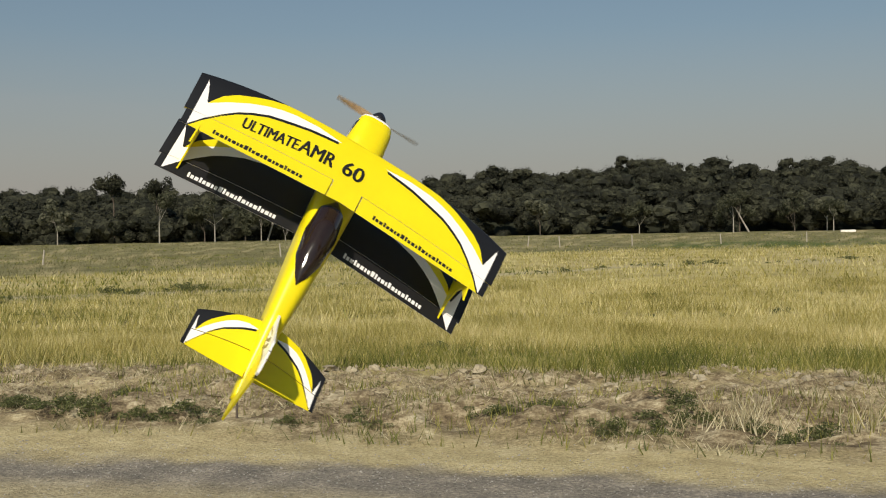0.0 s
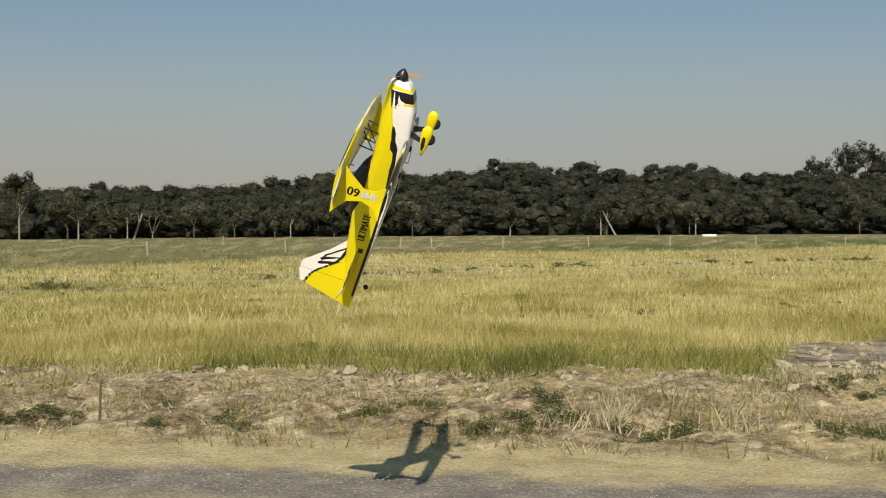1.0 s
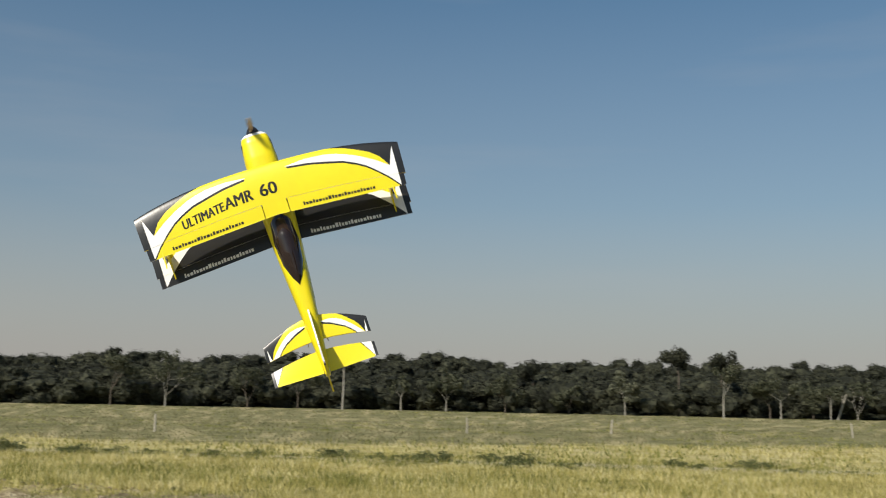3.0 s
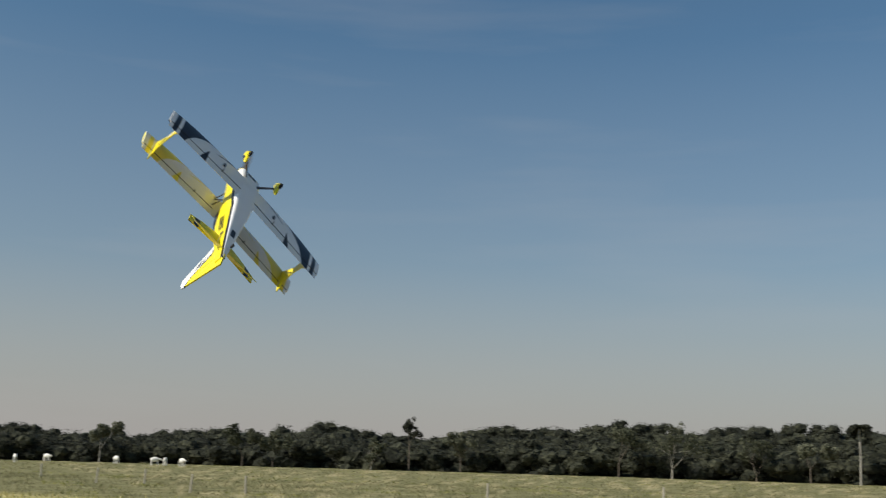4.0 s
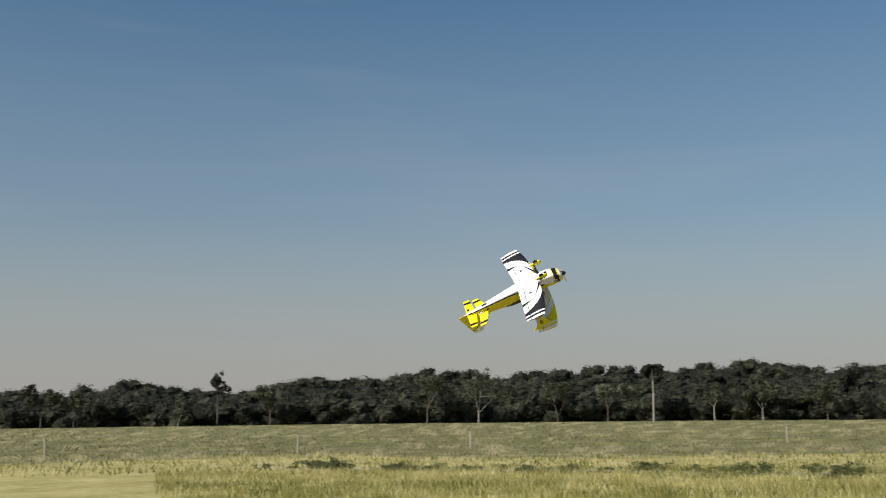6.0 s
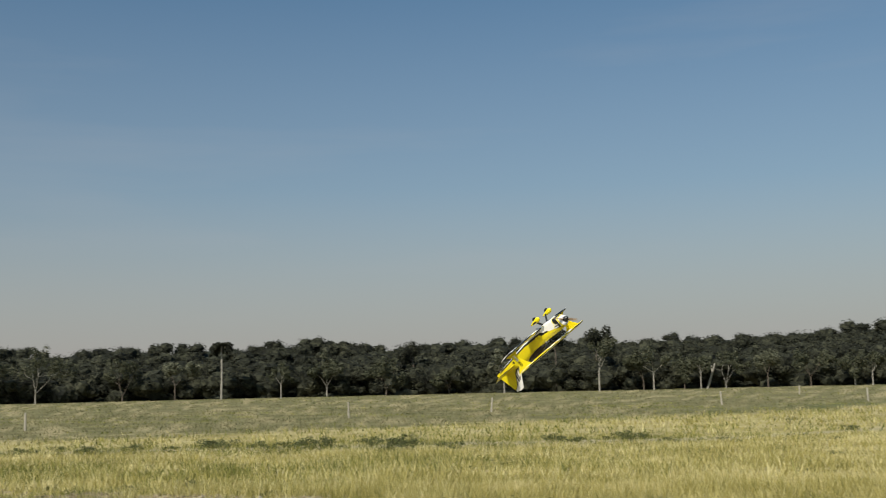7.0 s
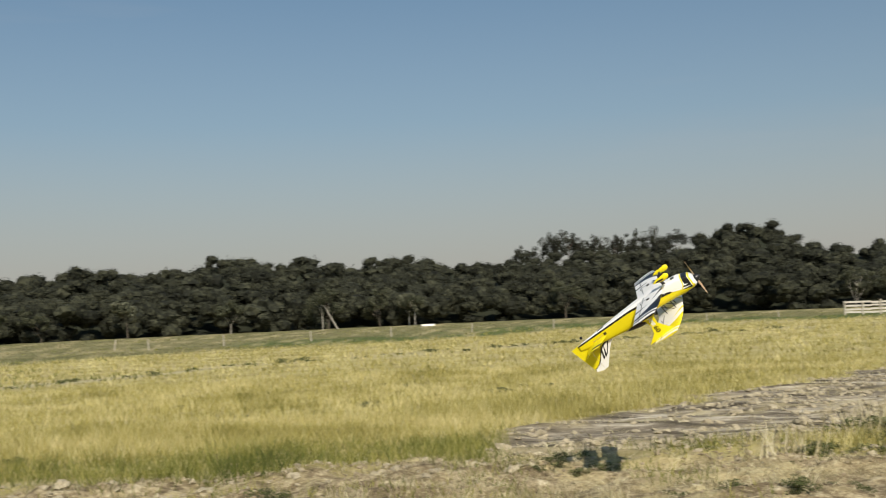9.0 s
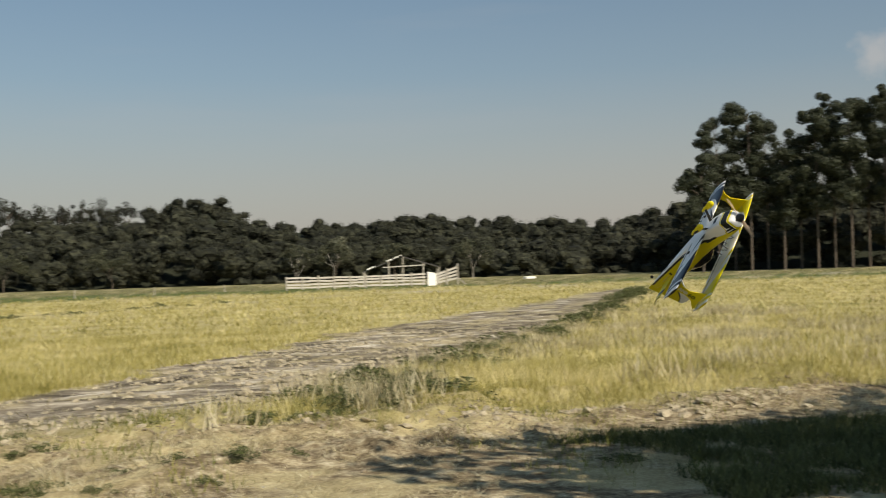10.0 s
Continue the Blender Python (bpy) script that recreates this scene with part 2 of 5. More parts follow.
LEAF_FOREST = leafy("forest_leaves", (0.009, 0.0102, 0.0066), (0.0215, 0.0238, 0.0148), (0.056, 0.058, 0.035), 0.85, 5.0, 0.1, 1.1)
LEAF_PALE = leafy("grey_green_leaves", (0.05, 0.055, 0.034), (0.10, 0.105, 0.066), (0.20, 0.20, 0.14), 0.7, 4.0, 0.2)
LEAF_MID = leafy("dull_green_leaves", (0.028, 0.033, 0.018), (0.055, 0.060, 0.034), (0.11, 0.112, 0.068), 0.7, 4.0, 0.2)
LEAF_EUC = leafy("eucalyptus_leaves", (0.018, 0.024, 0.014), (0.035, 0.043, 0.023), (0.07, 0.078, 0.045), 0.6, 6.0, 0.15)
BARK_PALE = plain("pale_bark", (0.30, 0.28, 0.24), 0.85, vary=0.35, size=0.8)
BARK_DARK = plain("dark_bark", (0.11, 0.09, 0.07), 0.9, vary=0.35, size=0.8)
GRASS = leafy("ripening_grass", (0.19, 0.18, 0.045), (0.42, 0.365, 0.115), (0.72, 0.64, 0.34), 0.6, 3.2, 0.35, 1.3)
GRASS_GREEN = leafy("green_grass", (0.07, 0.09, 0.02), (0.17, 0.185, 0.04), (0.40, 0.36, 0.11), 0.6, 1.6, 0.35, 1.2)
PASTURE = leafy("short_pasture", (0.075, 0.075, 0.032), (0.17, 0.16, 0.072), (0.32, 0.295, 0.16), 0.7, 6.0, 0.25)
STRAW = leafy("dry_straw", (0.20, 0.165, 0.085), (0.40, 0.35, 0.20), (0.66, 0.60, 0.42), 0.75, 1.2, 0.2)
WEED = leafy("dark_weed_leaves", (0.035, 0.045, 0.016), (0.085, 0.10, 0.036), (0.19, 0.20, 0.08), 0.6, 0.6, 0.25)
CLOD_PALE = plain("crusted_earth", (0.34, 0.295, 0.205), 0.95, vary=0.45, size=0.25, relief=0.012)
STONE = plain("track_stone", (0.30, 0.285, 0.255), 0.85, vary=0.4, size=0.05)
CLOD = plain("dry_clods", (0.27, 0.22, 0.145), 0.95, vary=0.45, size=0.3, relief=0.01)
WOOD_GREY = plain("weathered_boards", (0.46, 0.43, 0.37), 0.85, vary=0.25, size=0.6)
WOOD_POST = plain("weathered_posts", (0.36, 0.33, 0.27), 0.9, vary=0.3, size=0.3)
ROOF = plain("old_roof", (0.09, 0.085, 0.08), 0.8, vary=0.4, size=0.8)
WHITE_WASH = plain("whitewash", (0.78, 0.76, 0.70), 0.7, vary=0.08, size=0.5)

# ---- ground ----
def build_ground():
    az = np.radians(np.concatenate([np.arange(-104, 62, 0.36), np.arange(62, 256, 5.0)]))
    r = np.concatenate([np.linspace(0.4, 6, 14)[:-1], np.arange(6, 16, 0.055), 16 * 1.014 ** np.arange(0, 100), 16 * 1.014 ** 100 * 1.09 ** np.arange(1, 52)])
    A, Rr = np.meshgrid(az, r)
    x, y = Rr * np.sin(A), Rr * np.cos(A)
    z = ground_z(x, y)
    n, k = A.shape
    verts = np.stack([x, y, z], -1).reshape(-1, 3)
    i = np.arange(n * k).reshape(n, k)
    j = np.roll(i, -1, axis=1)
    quads = np.stack([i[:-1], i[1:], j[1:], j[:-1]], -1).reshape(-1, 4)
    faces = [tuple(q) for q in quads.tolist()] + [tuple(i[0].tolist())[::-1]]
    me = mesh_from("ground", verts, faces)
    me.update()
    w = (vnoise(x, y, 1.2, 11) - 0.5) * 0.7 + (vnoise(x, y, 0.3, 12) - 0.5) * 0.35
    wide = (vnoise(x, y, 9, 13) - 0.5)
    ty = track_y(x, y)
    lane = ty + 0.5 * (vnoise(x, y * 3, 3.0, 14) - 0.5)
    road = (1 - smooth(7.35, 7.85, ty + w)) * (1 - 0.62 * (1 - smooth(6.4, 7.0, lane)) * smooth(5.2, 5.8, lane))
    sand = 1 - smooth(8.4, 9.0, ty + w)
    # dried pale crust on the turn of the bank
    crust = smooth(0.40, 0.58, 0.6 * vnoise(x, y, 1.1, 15) + 0.4 * vnoise(x, y, 0.3, 16)) * smooth(0.5, 3.0, x) * (1 - smooth(7.0, 9.0, x)) * (1 - smooth(11.0, 12.0, y))
    pale = smooth(0.52, 0.70, 0.55 * vnoise(x * 0.5, y, 0.7, 17) + 0.45 * vnoise(x, y, 0.25, 18)) * smooth(10.4, 11.2, y)
    sand = np.maximum(sand, np.maximum(0.85 * crust, 0.6 * pale))
    edge = 12.6 - 2.6 * smooth(3.5, 10, x) - 1.3 * np.maximum(0, -17 - x) + wide
    soil = 1 - smooth(-0.4, 0.5, y - edge + w * 1.5)
    cutm = patch_mask(x, y)
    rr = np.hypot(x, y)
    far_edge = field_end(x, y)
    past = smooth(-3, 3, rr - far_edge)
    verge = past * (1 - smooth(26, 34, rr - far_edge)) * smooth(0.3, 0.5, vnoise(x, y, 14, 51)) * smooth(-40, -10, x)
    dry = np.exp(-(np.abs(y - ditch_y(x)) / 1.8) ** 2) * (0.4 + 0.6 * vnoise(x, y, 4, 52)) * (y > 20)
    give(me, put("road", road.ravel()), put("sand", sand.ravel()), put("soil", soil.ravel()), put("cut", cutm.ravel()), put("pasture", past.ravel()), put("verge", verge.ravel()), put("dry", dry.ravel()))
    me.materials.append(ground_material())
    me.polygons.foreach_set("use_smooth", [True] * len(me.polygons))
    return tagged(new("ground", me), "gravel track, bare earth bank and grass fields", "ground", kind="structure")


build_ground()

# ---- woods and trees ----
SKYLINE_AZ = [-130, -94, -91, -88, -86, -83, -79, -77, -76, -73, -70.5, -68, -63.4, -60, -58.6, -57, -54.5, -52, -46, -42.3, -38, -33.4, -29, -26.6, -24.5, -21.6, -18, -15, -12, -10, -7.9, -4.3, 0, 1.8, 5.7, 7.5, 10.2, 18, 19.2, 20.2, 22.3, 23.6, 25.3, 27, 32, 38, 42.5, 46.5, 48, 60, 90]
SKYLINE_UP = [1.0, 0.5, 1.0, 0.95, 0.6, 0.7, 0.9, 1.1, 0.8, 1.5, 1.0, 1.05, 1.65, 1.6, 2.05, 1.7, 1.65, 1.9, 1.9, 2.15, 1.7, 2.0, 1.85, 1.8, 2.05, 1.85, 1.95, 2.3, 2.75, 2.75, 2.25, 3.15, 2.95, 2.65, 2.95, 2.45, 2.5, 2.85, 2.85, 3.6, 3.95, 3.5, 2.65, 2.35, 2.6, 2.35, 2.15, 2.8, 3.7, 3.7, 2.0]


def wood_edge(az):
    """Distance of the wood's foot, by azimuth."""
    return np.interp(az, [-130, -93, -66, -45, -29, -8, 5, 14, 22, 30, 44, 47.5, 60, 90], [215, 215, 208, 203, 202, 228, 245, 258, 250, 250, 262, 238, 238, 262])


def leaf_cloud(rng, centre, radius, count, leaf, ruffle=0.5):
    """Leaf faces on the lumpy shell of an ellipsoid."""
    d = rng.normal(size=(count, 3))
    d /= np.linalg.norm(d, axis=1)[:, None]
    p = np.asarray(centre) + d * np.asarray(radius) * rng.uniform(0.72, 1.06, (count, 1))
    a = rng.normal(size=(count, 3)) * ruffle + d
    u = np.cross(a, rng.normal(size=(count, 3)))
    u /= np.linalg.norm(u, axis=1)[:, None]
    v = np.cross(u, a)
    v /= np.linalg.norm(v, axis=1)[:, None]
    s = leaf * rng.uniform(0.5, 1.3, (count, 1))
    return np.stack([p - u * s, p + v * s * 0.6, p + u * s, p - v * s * 0.7], 1)


def ball_faces():
    bm = bmesh.new()
    bmesh.ops.create_icosphere(bm, subdivisions=2, radius=1.0)
    out = np.array([v.co[:] for v in bm.verts]), np.array([[v.index for v in f.verts] for f in bm.faces])
    bm.free()
    return out


BALL, BALL_TRIS = ball_faces()


def leaf_mass(rng, centre, radius, share=0.70):
    """The dense inside of a leaf cloud, dented all over."""
    p = BALL * rng.uniform(share - 0.22, share + 0.20, (len(BALL), 1)) * np.asarray(radius) + np.asarray(centre)
    return p[BALL_TRIS]


def canopy(rng, x, y, top, width, deep, count, leaf, lumps=5):
    """One crown of the wood, billowing, its highest lump at that height and its skirts that deep below."""
    out = []
    for k in range(lumps):
        a, q = rng.uniform(0, 2 * math.pi), 0.0 if k == 0 else rng.uniform(0.25, 1.0)
        rad = width * (rng.uniform(0.34, 0.42) if k == 0 else rng.uniform(0.22, 0.36))
        tall = rad * rng.uniform(0.6, 0.95)
        drop = tall if k == 0 else tall + deep * rng.uniform(0.0, 1.0) * q
        c = (x + math.cos(a) * width * 0.42 * q, y + math.sin(a) * width * 0.42 * q, top - drop)
        out.append(leaf_cloud(rng, c, (rad, rad, tall), count // lumps, leaf, 0.65)[:, :3])
        out.append(leaf_mass(rng, c, (rad, rad, tall)))
    return np.concatenate(out)


WOOD_ROWS = ((3, 0.36), (9, 0.50), (17, 0.62), (28, 0.74), (42, 0.86), (60, 0.97))


def build_forest():
    rng = np.random.default_rng(21)
    out = []
    for az in np.concatenate([np.arange(-128, -98, 2.0), np.arange(-98, 60, 0.6), np.arange(60, 88, 2.0)]):
        seen = -98 <= az < 60
        up0 = np.interp(az, SKYLINE_AZ, SKYLINE_UP)
        for row, (back, share) in enumerate(WOOD_ROWS):
            a = radians(az + rng.uniform(-0.35, 0.35))
            R = wood_edge(az) + back + rng.uniform(-3, 3)
            up = share * (up0 + 0.13) + rng.normal(0, 0.10) + (rng.uniform(0.08, 0.24) if rng.random() < 0.14 else 0)
            top = max(2.2 - 0.4 * row, EYE_HEIGHT + R * math.tan(radians(up)))
            width = rng.uniform(4.5, 8.5)
            out.append(canopy(rng, R * math.sin(a), R * math.cos(a), top, width, top + 0.6 if row == 0 else 4.5, (680 if row else 760) if seen else 100, 0.30))
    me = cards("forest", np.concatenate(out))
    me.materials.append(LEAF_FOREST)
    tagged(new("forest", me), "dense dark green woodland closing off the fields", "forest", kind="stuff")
    # rising floor and backing behind the wood's first rows, its colour darkened for shade
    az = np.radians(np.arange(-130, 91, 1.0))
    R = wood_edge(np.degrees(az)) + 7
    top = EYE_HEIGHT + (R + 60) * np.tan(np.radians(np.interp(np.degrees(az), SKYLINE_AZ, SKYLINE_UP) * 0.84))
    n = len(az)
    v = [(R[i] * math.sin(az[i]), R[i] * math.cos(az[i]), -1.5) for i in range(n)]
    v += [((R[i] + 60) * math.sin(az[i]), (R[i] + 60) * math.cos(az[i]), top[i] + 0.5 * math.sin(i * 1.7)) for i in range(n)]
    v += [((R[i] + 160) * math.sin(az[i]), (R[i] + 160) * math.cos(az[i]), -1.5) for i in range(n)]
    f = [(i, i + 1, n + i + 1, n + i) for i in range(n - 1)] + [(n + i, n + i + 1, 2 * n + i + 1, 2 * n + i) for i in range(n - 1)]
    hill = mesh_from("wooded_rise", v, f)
    hill.materials.append(plain("wood_floor_painted_shade", (0.022, 0.026, 0.014), 0.95, vary=0.4, size=4.0))
    tagged(new("wooded_rise", hill), "rising ground under the woodland, its shade put into the colour", "hill", kind="structure")


def limb(bm, p, q, r0, r1, sides=6):
    p, q = Vector(p), Vector(q)
    turn = (q - p).to_track_quat("Z", "Y").to_matrix()
    rings = []
    for c, r in ((p, r0), (q, r1)):
        rings.append([bm.verts.new(c + turn @ Vector((math.cos(2 * math.pi * i / sides) * r, math.sin(2 * math.pi * i / sides) * r, 0))) for i in range(sides)])
    for i in range(sides):
        bm.faces.new((rings[0][i], rings[0][(i + 1) % sides], rings[1][(i + 1) % sides], rings[1][i]))
    bm.faces.new(rings[1])


def branchy(bm, rng, p, direction, length, r, depth):
    q = Vector(p) + direction * length
    limb(bm, p, q, r, r * 0.65)
    if depth == 0:
        return [q]
    ends = [q] if depth == 1 else []
    for _ in range(3 if depth > 1 else 2):
        d = (direction + Vector(rng.normal(0, 0.55, 3)) + Vector((0, 0, 0.06))).normalized()
        ends += branchy(bm, rng, q, d, length * rng.uniform(0.5, 0.85), r * 0.6, depth - 1)
    return ends


def tree(az, R, height, spread, seed, bark, leaves, label, fill=1.0, name="tree", bare_to=0.4, lean=0.0, tall=0.26):
    """One tree: a tapered forking trunk, and a crown of leaves round the ends of its limbs."""
    rng = np.random.default_rng(seed)
    x, y = R * math.sin(radians(az)), R * math.cos(radians(az))
    t = thing(name, label, "tree", "trees along the wood's edge", pose(x, y, float(ground_z(x, y)) - 0.05))
    bm = bmesh.new()
    fork = Vector((lean * height, 0, height * bare_to))
    limb(bm, (0, 0, 0), fork, 0.011 * height + 0.05, 0.007 * height + 0.03, 8)
    ends = []
    for _ in range(3):
        d = Vector((rng.normal(0, 0.5), rng.normal(0, 0.5), rng.uniform(0.7, 1.2))).normalized()
        ends += branchy(bm, rng, fork, d, height * (1 - bare_to) * rng.uniform(0.32, 0.50), 0.005 * height, 2)
    part("trunk", bm, bark, t)
    if fill > 0:
        out = [leaf_cloud(rng, e + Vector((0, 0, 0.1)), (spread * rng.uniform(0.10, 0.21), spread * rng.uniform(0.10, 0.21), spread * tall * rng.uniform(0.4, 0.8)), int(90 * fill), 0.19, 0.4) for e in ends]
        me = cards("crown", np.concatenate(out))
        part("crown", me, leaves, t)
    return t


def palm(az, R, height):
    x, y = R * math.sin(radians(az)), R * math.cos(radians(az))
    t = thing("palm_tree", "tall palm with a bare grey trunk before the wood", "palm tree", m=pose(x, y, float(ground_z(x, y)) - 0.05))
    bm = bmesh.new()
    limb(bm, (0, 0, 0), (0.15, 0, height * 0.5), 0.17, 0.14, 8)
    limb(bm, (0.15, 0, height * 0.5), (0.0, 0, height), 0.14, 0.11, 8)
    part("trunk", bm, BARK_PALE, t)
    rng = np.random.default_rng(5)
    out = []
    for k in range(22):
        a, lift = rng.uniform(0, 6.28), rng.uniform(-0.2, 1.0)
        for s in np.linspace(0.15, 1, 9):
            c = np.array([math.cos(a) * 1.9 * s, math.sin(a) * 1.9 * s, height + lift * 1.7 * s - 1.5 * s * s])
            out.append(leaf_cloud(rng, c, (0.2, 0.2, 0.15), 5, 0.33))
    part("fronds", cards("fronds", np.concatenate(out)), LEAF_FOREST, t)


EDGE_TREES = [(-91, 1.0), (-84.2, 1.3), (-77.4, 1.25), (-75.9, 1.1), (-71, 0.9), (-66.5, 1.2), (-58.6, 2.1), (-56, 1.9), (-52, 1.5), (-49.5, 1.4), (-42, 1.3), (-39, 1.2), (-35.8, 1.0), (-33, 1.3), (-26, 1.3), (-24, 1.2), (-22, 1.1), (-20, 1.2), (-18, 1.2), (-16, 1.1), (-13, 1.0), (-9, 1.1), (-4, 1.0), (0.9, 1.3), (3.5, 1.2), (5, 1.1), (13, 1.4), (18, 1.2), (27, 1.4), (29, 1.6), (32, 1.5), (36, 1.5)]


def build_trees():
    pale = [(-44.3, 1.0), (-28.2, 1.9), (-25.5, 1.5), (-23.2, 1.0), (-15.2, 0.9), (0.6, 1.3), (5.3, 1.1), (28.9, 1.4)]
    for i, (az, up) in enumerate(EDGE_TREES):
        R = float(wood_edge(az)) - 3 - (i * 7 % 5)
        h = EYE_HEIGHT + 0.75 + R * math.tan(radians(up))
        tree(az, R, h, h * (0.5 + 0.08 * (i * 5 % 4)), 40 + i, BARK_PALE if i % 3 == 1 else BARK_DARK, LEAF_PALE if i % 4 == 1 else LEAF_MID, "grey-green tree with a forking trunk at the wood's edge", 0.7 + 0.2 * (i * 3 % 4), bare_to=0.12 + 0.07 * (i * 7 % 4))
    for i, (az, up) in enumerate(pale):
        R = float(wood_edge(az)) - 8
        h = EYE_HEIGHT + 0.75 + R * math.tan(radians(up))
        tree(az, R, h, h * 0.5, 90 + i, BARK_PALE, LEAF_MID, "thin tree with a pale bare trunk and sparse leaves", 0.6, bare_to=0.4)
    for i, (az, up) in enumerate([(-30.35, 2.55), (-28.3, 2.4), (-37.6, 1.9)]):
        R = float(wood_edge(az)) + 6
        h = EYE_HEIGHT + 0.75 + R * math.tan(radians(up))
        tree(az, R, h, h * 0.55, 120 + i, BARK_DARK, LEAF_FOREST, "tall flat-topped tree standing over the wood", 1.5, bare_to=0.62)
    tree(-69.1, 205, 9.0, 3.0, 140, BARK_DARK, LEAF_FOREST, "half dead tree with few leaves above the wood", 0.5, bare_to=0.55)
    palm(-47.25, 198, 9.3)
    for az, R, tall, side in ((1.35, 238, 6.0, -3.2), (-22.9, 205, 4.5, 1.6)):
        x, y = R * math.sin(radians(az)), R * math.cos(radians(az))
        t = thing("dead_tree", "bleached dead trunk leaning at the wood's edge", "tree", m=pose(x, y, -0.85))
        bm = bmesh.new()
        limb(bm, (0, 0, 0), (side, 0, tall), 0.2, 0.11, 7)
        limb(bm, (side * 0.6, 0, tall * 0.6), (side * 0.5, 0.3, tall * 0.95), 0.08, 0.04, 5)
        part("trunk", bm, BARK_PALE, t)
    # pines on the crest
    for i, (az, up) in enumerate([(11.0, 3.15), (11.6, 3.45), (12.2, 3.75), (12.7, 3.65), (13.2, 3.8), (13.9, 3.3), (14.6, 3.4), (15.2, 3.5), (15.8, 3.65), (16.1, 3.45), (17.0, 3.15), (17.6, 3.6), (18.0, 3.7), (18.5, 3.75)]):
        R = 330 + (i * 13 % 17)
        h = EYE_HEIGHT + 0.75 + R * math.tan(radians(up))
        tree(az, R, h, 5.0 + 0.9 * (i * 5 % 4), 160 + i, BARK_DARK, LEAF_FOREST, "tall pine on the crest of the wood", 1.1, "pine_tree", bare_to=0.62, tall=0.3)
    # eucalyptus grove, with dark undergrowth at its foot
    for i in range(15):
        az = 47.6 + i * 0.78
        R = 214 + (i * 11 % 23)
        up = [5.2, 7.3, 7.9, 8.0, 7.2, 5.9, 6.2, 7.9, 8.3, 8.2, 8.1, 8.4, 8.0, 8.2, 7.9][i]
        eucalyptus(az, R, EYE_HEIGHT + 0.75 + R * math.tan(radians(up)), 190 + i)


def eucalyptus(az, R, height, seed):
    rng = np.random.default_rng(seed)
    x, y = R * math.sin(radians(az)), R * math.cos(radians(az))
    t = thing("eucalyptus_tree", "tall eucalyptus with a slim bare trunk and billowing crown", "tree", "eucalyptus grove", pose(x, y, -0.8))
    bm = bmesh.new()
    limb(bm, (0, 0, 0), (0.3, 0, height * 0.5), 0.22, 0.16, 8)
    limb(bm, (0.3, 0, height * 0.5), (0, 0, height * 0.92), 0.16, 0.05, 7)
    out = []
    for k in range(15):
        h = height * (0.36 + 0.56 * (k + 0.5) / 15)
        a = rng.uniform(0, 6.28)
        reach = rng.uniform(0.6, 3.0) * (1.15 - 0.5 * abs(k / 15 - 0.55))
        e = Vector((math.cos(a) * reach, math.sin(a) * reach, h + 0.6))
        limb(bm, (0.1, 0, h - 1.5), e, 0.07, 0.03, 5)
        for q in range(3):
            r = rng.uniform(0.8, 1.9) * (1.15 - 0.3 * k / 15)
            c = e + Vector(rng.normal(0, 0.9, 3))
            out.append(leaf_cloud(rng, c, (r, r, r * 0.8), 330, 0.27, 0.5)[:, :3])
            out.append(leaf_mass(rng, c, (r, r, r * 0.8), 0.52))
    part("trunk", bm, BARK_DARK, t)
    part("crown", cards("crown", np.concatenate(out)), LEAF_EUC, t)


build_forest()
build_trees()


# ---- grass and weeds ----
def blades(rng, x, y, height, lean, width):
    """Upright grass blades as thin bent strips of two faces: three-cornered cards."""
    n = len(x)
    z = ground_z(x, y)
    a = rng.uniform(0, 2 * math.pi, n)
    h = height * rng.uniform(0.55, 1.15, n)
    l = lean * h * rng.uniform(0.2, 1.0, n)
    side = np.stack([np.cos(a), np.sin(a), np.zeros(n)], 1) * (width * rng.uniform(0.6, 1.3, n))[:, None]
    b = rng.uniform(0, 2 * math.pi, n)
    base = np.stack([x, y, z - 0.02], 1)
    tip = base + np.stack([np.cos(b) * l, np.sin(b) * l, h], 1)
    return np.stack([base - side, base + side, tip], 1)


def scatter(rng, count, r0, r1, a0, a1):
    r = np.sqrt(rng.uniform(r0 * r0, r1 * r1, count))
    a = np.radians(rng.uniform(a0, a1, count))
    return r * np.sin(a), r * np.cos(a)


def field_edge(x, y):
    return 12.6 - 2.6 * smooth(3.5, 10, x) - 1.3 * np.maximum(0, -17 - x) + (vnoise(x, y, 9, 13) - 0.5) + 1.6 * (vnoise(x, y, 1.2, 11) - 0.5) + 0.5 * (vnoise(x, y, 0.35, 61) - 0.5)


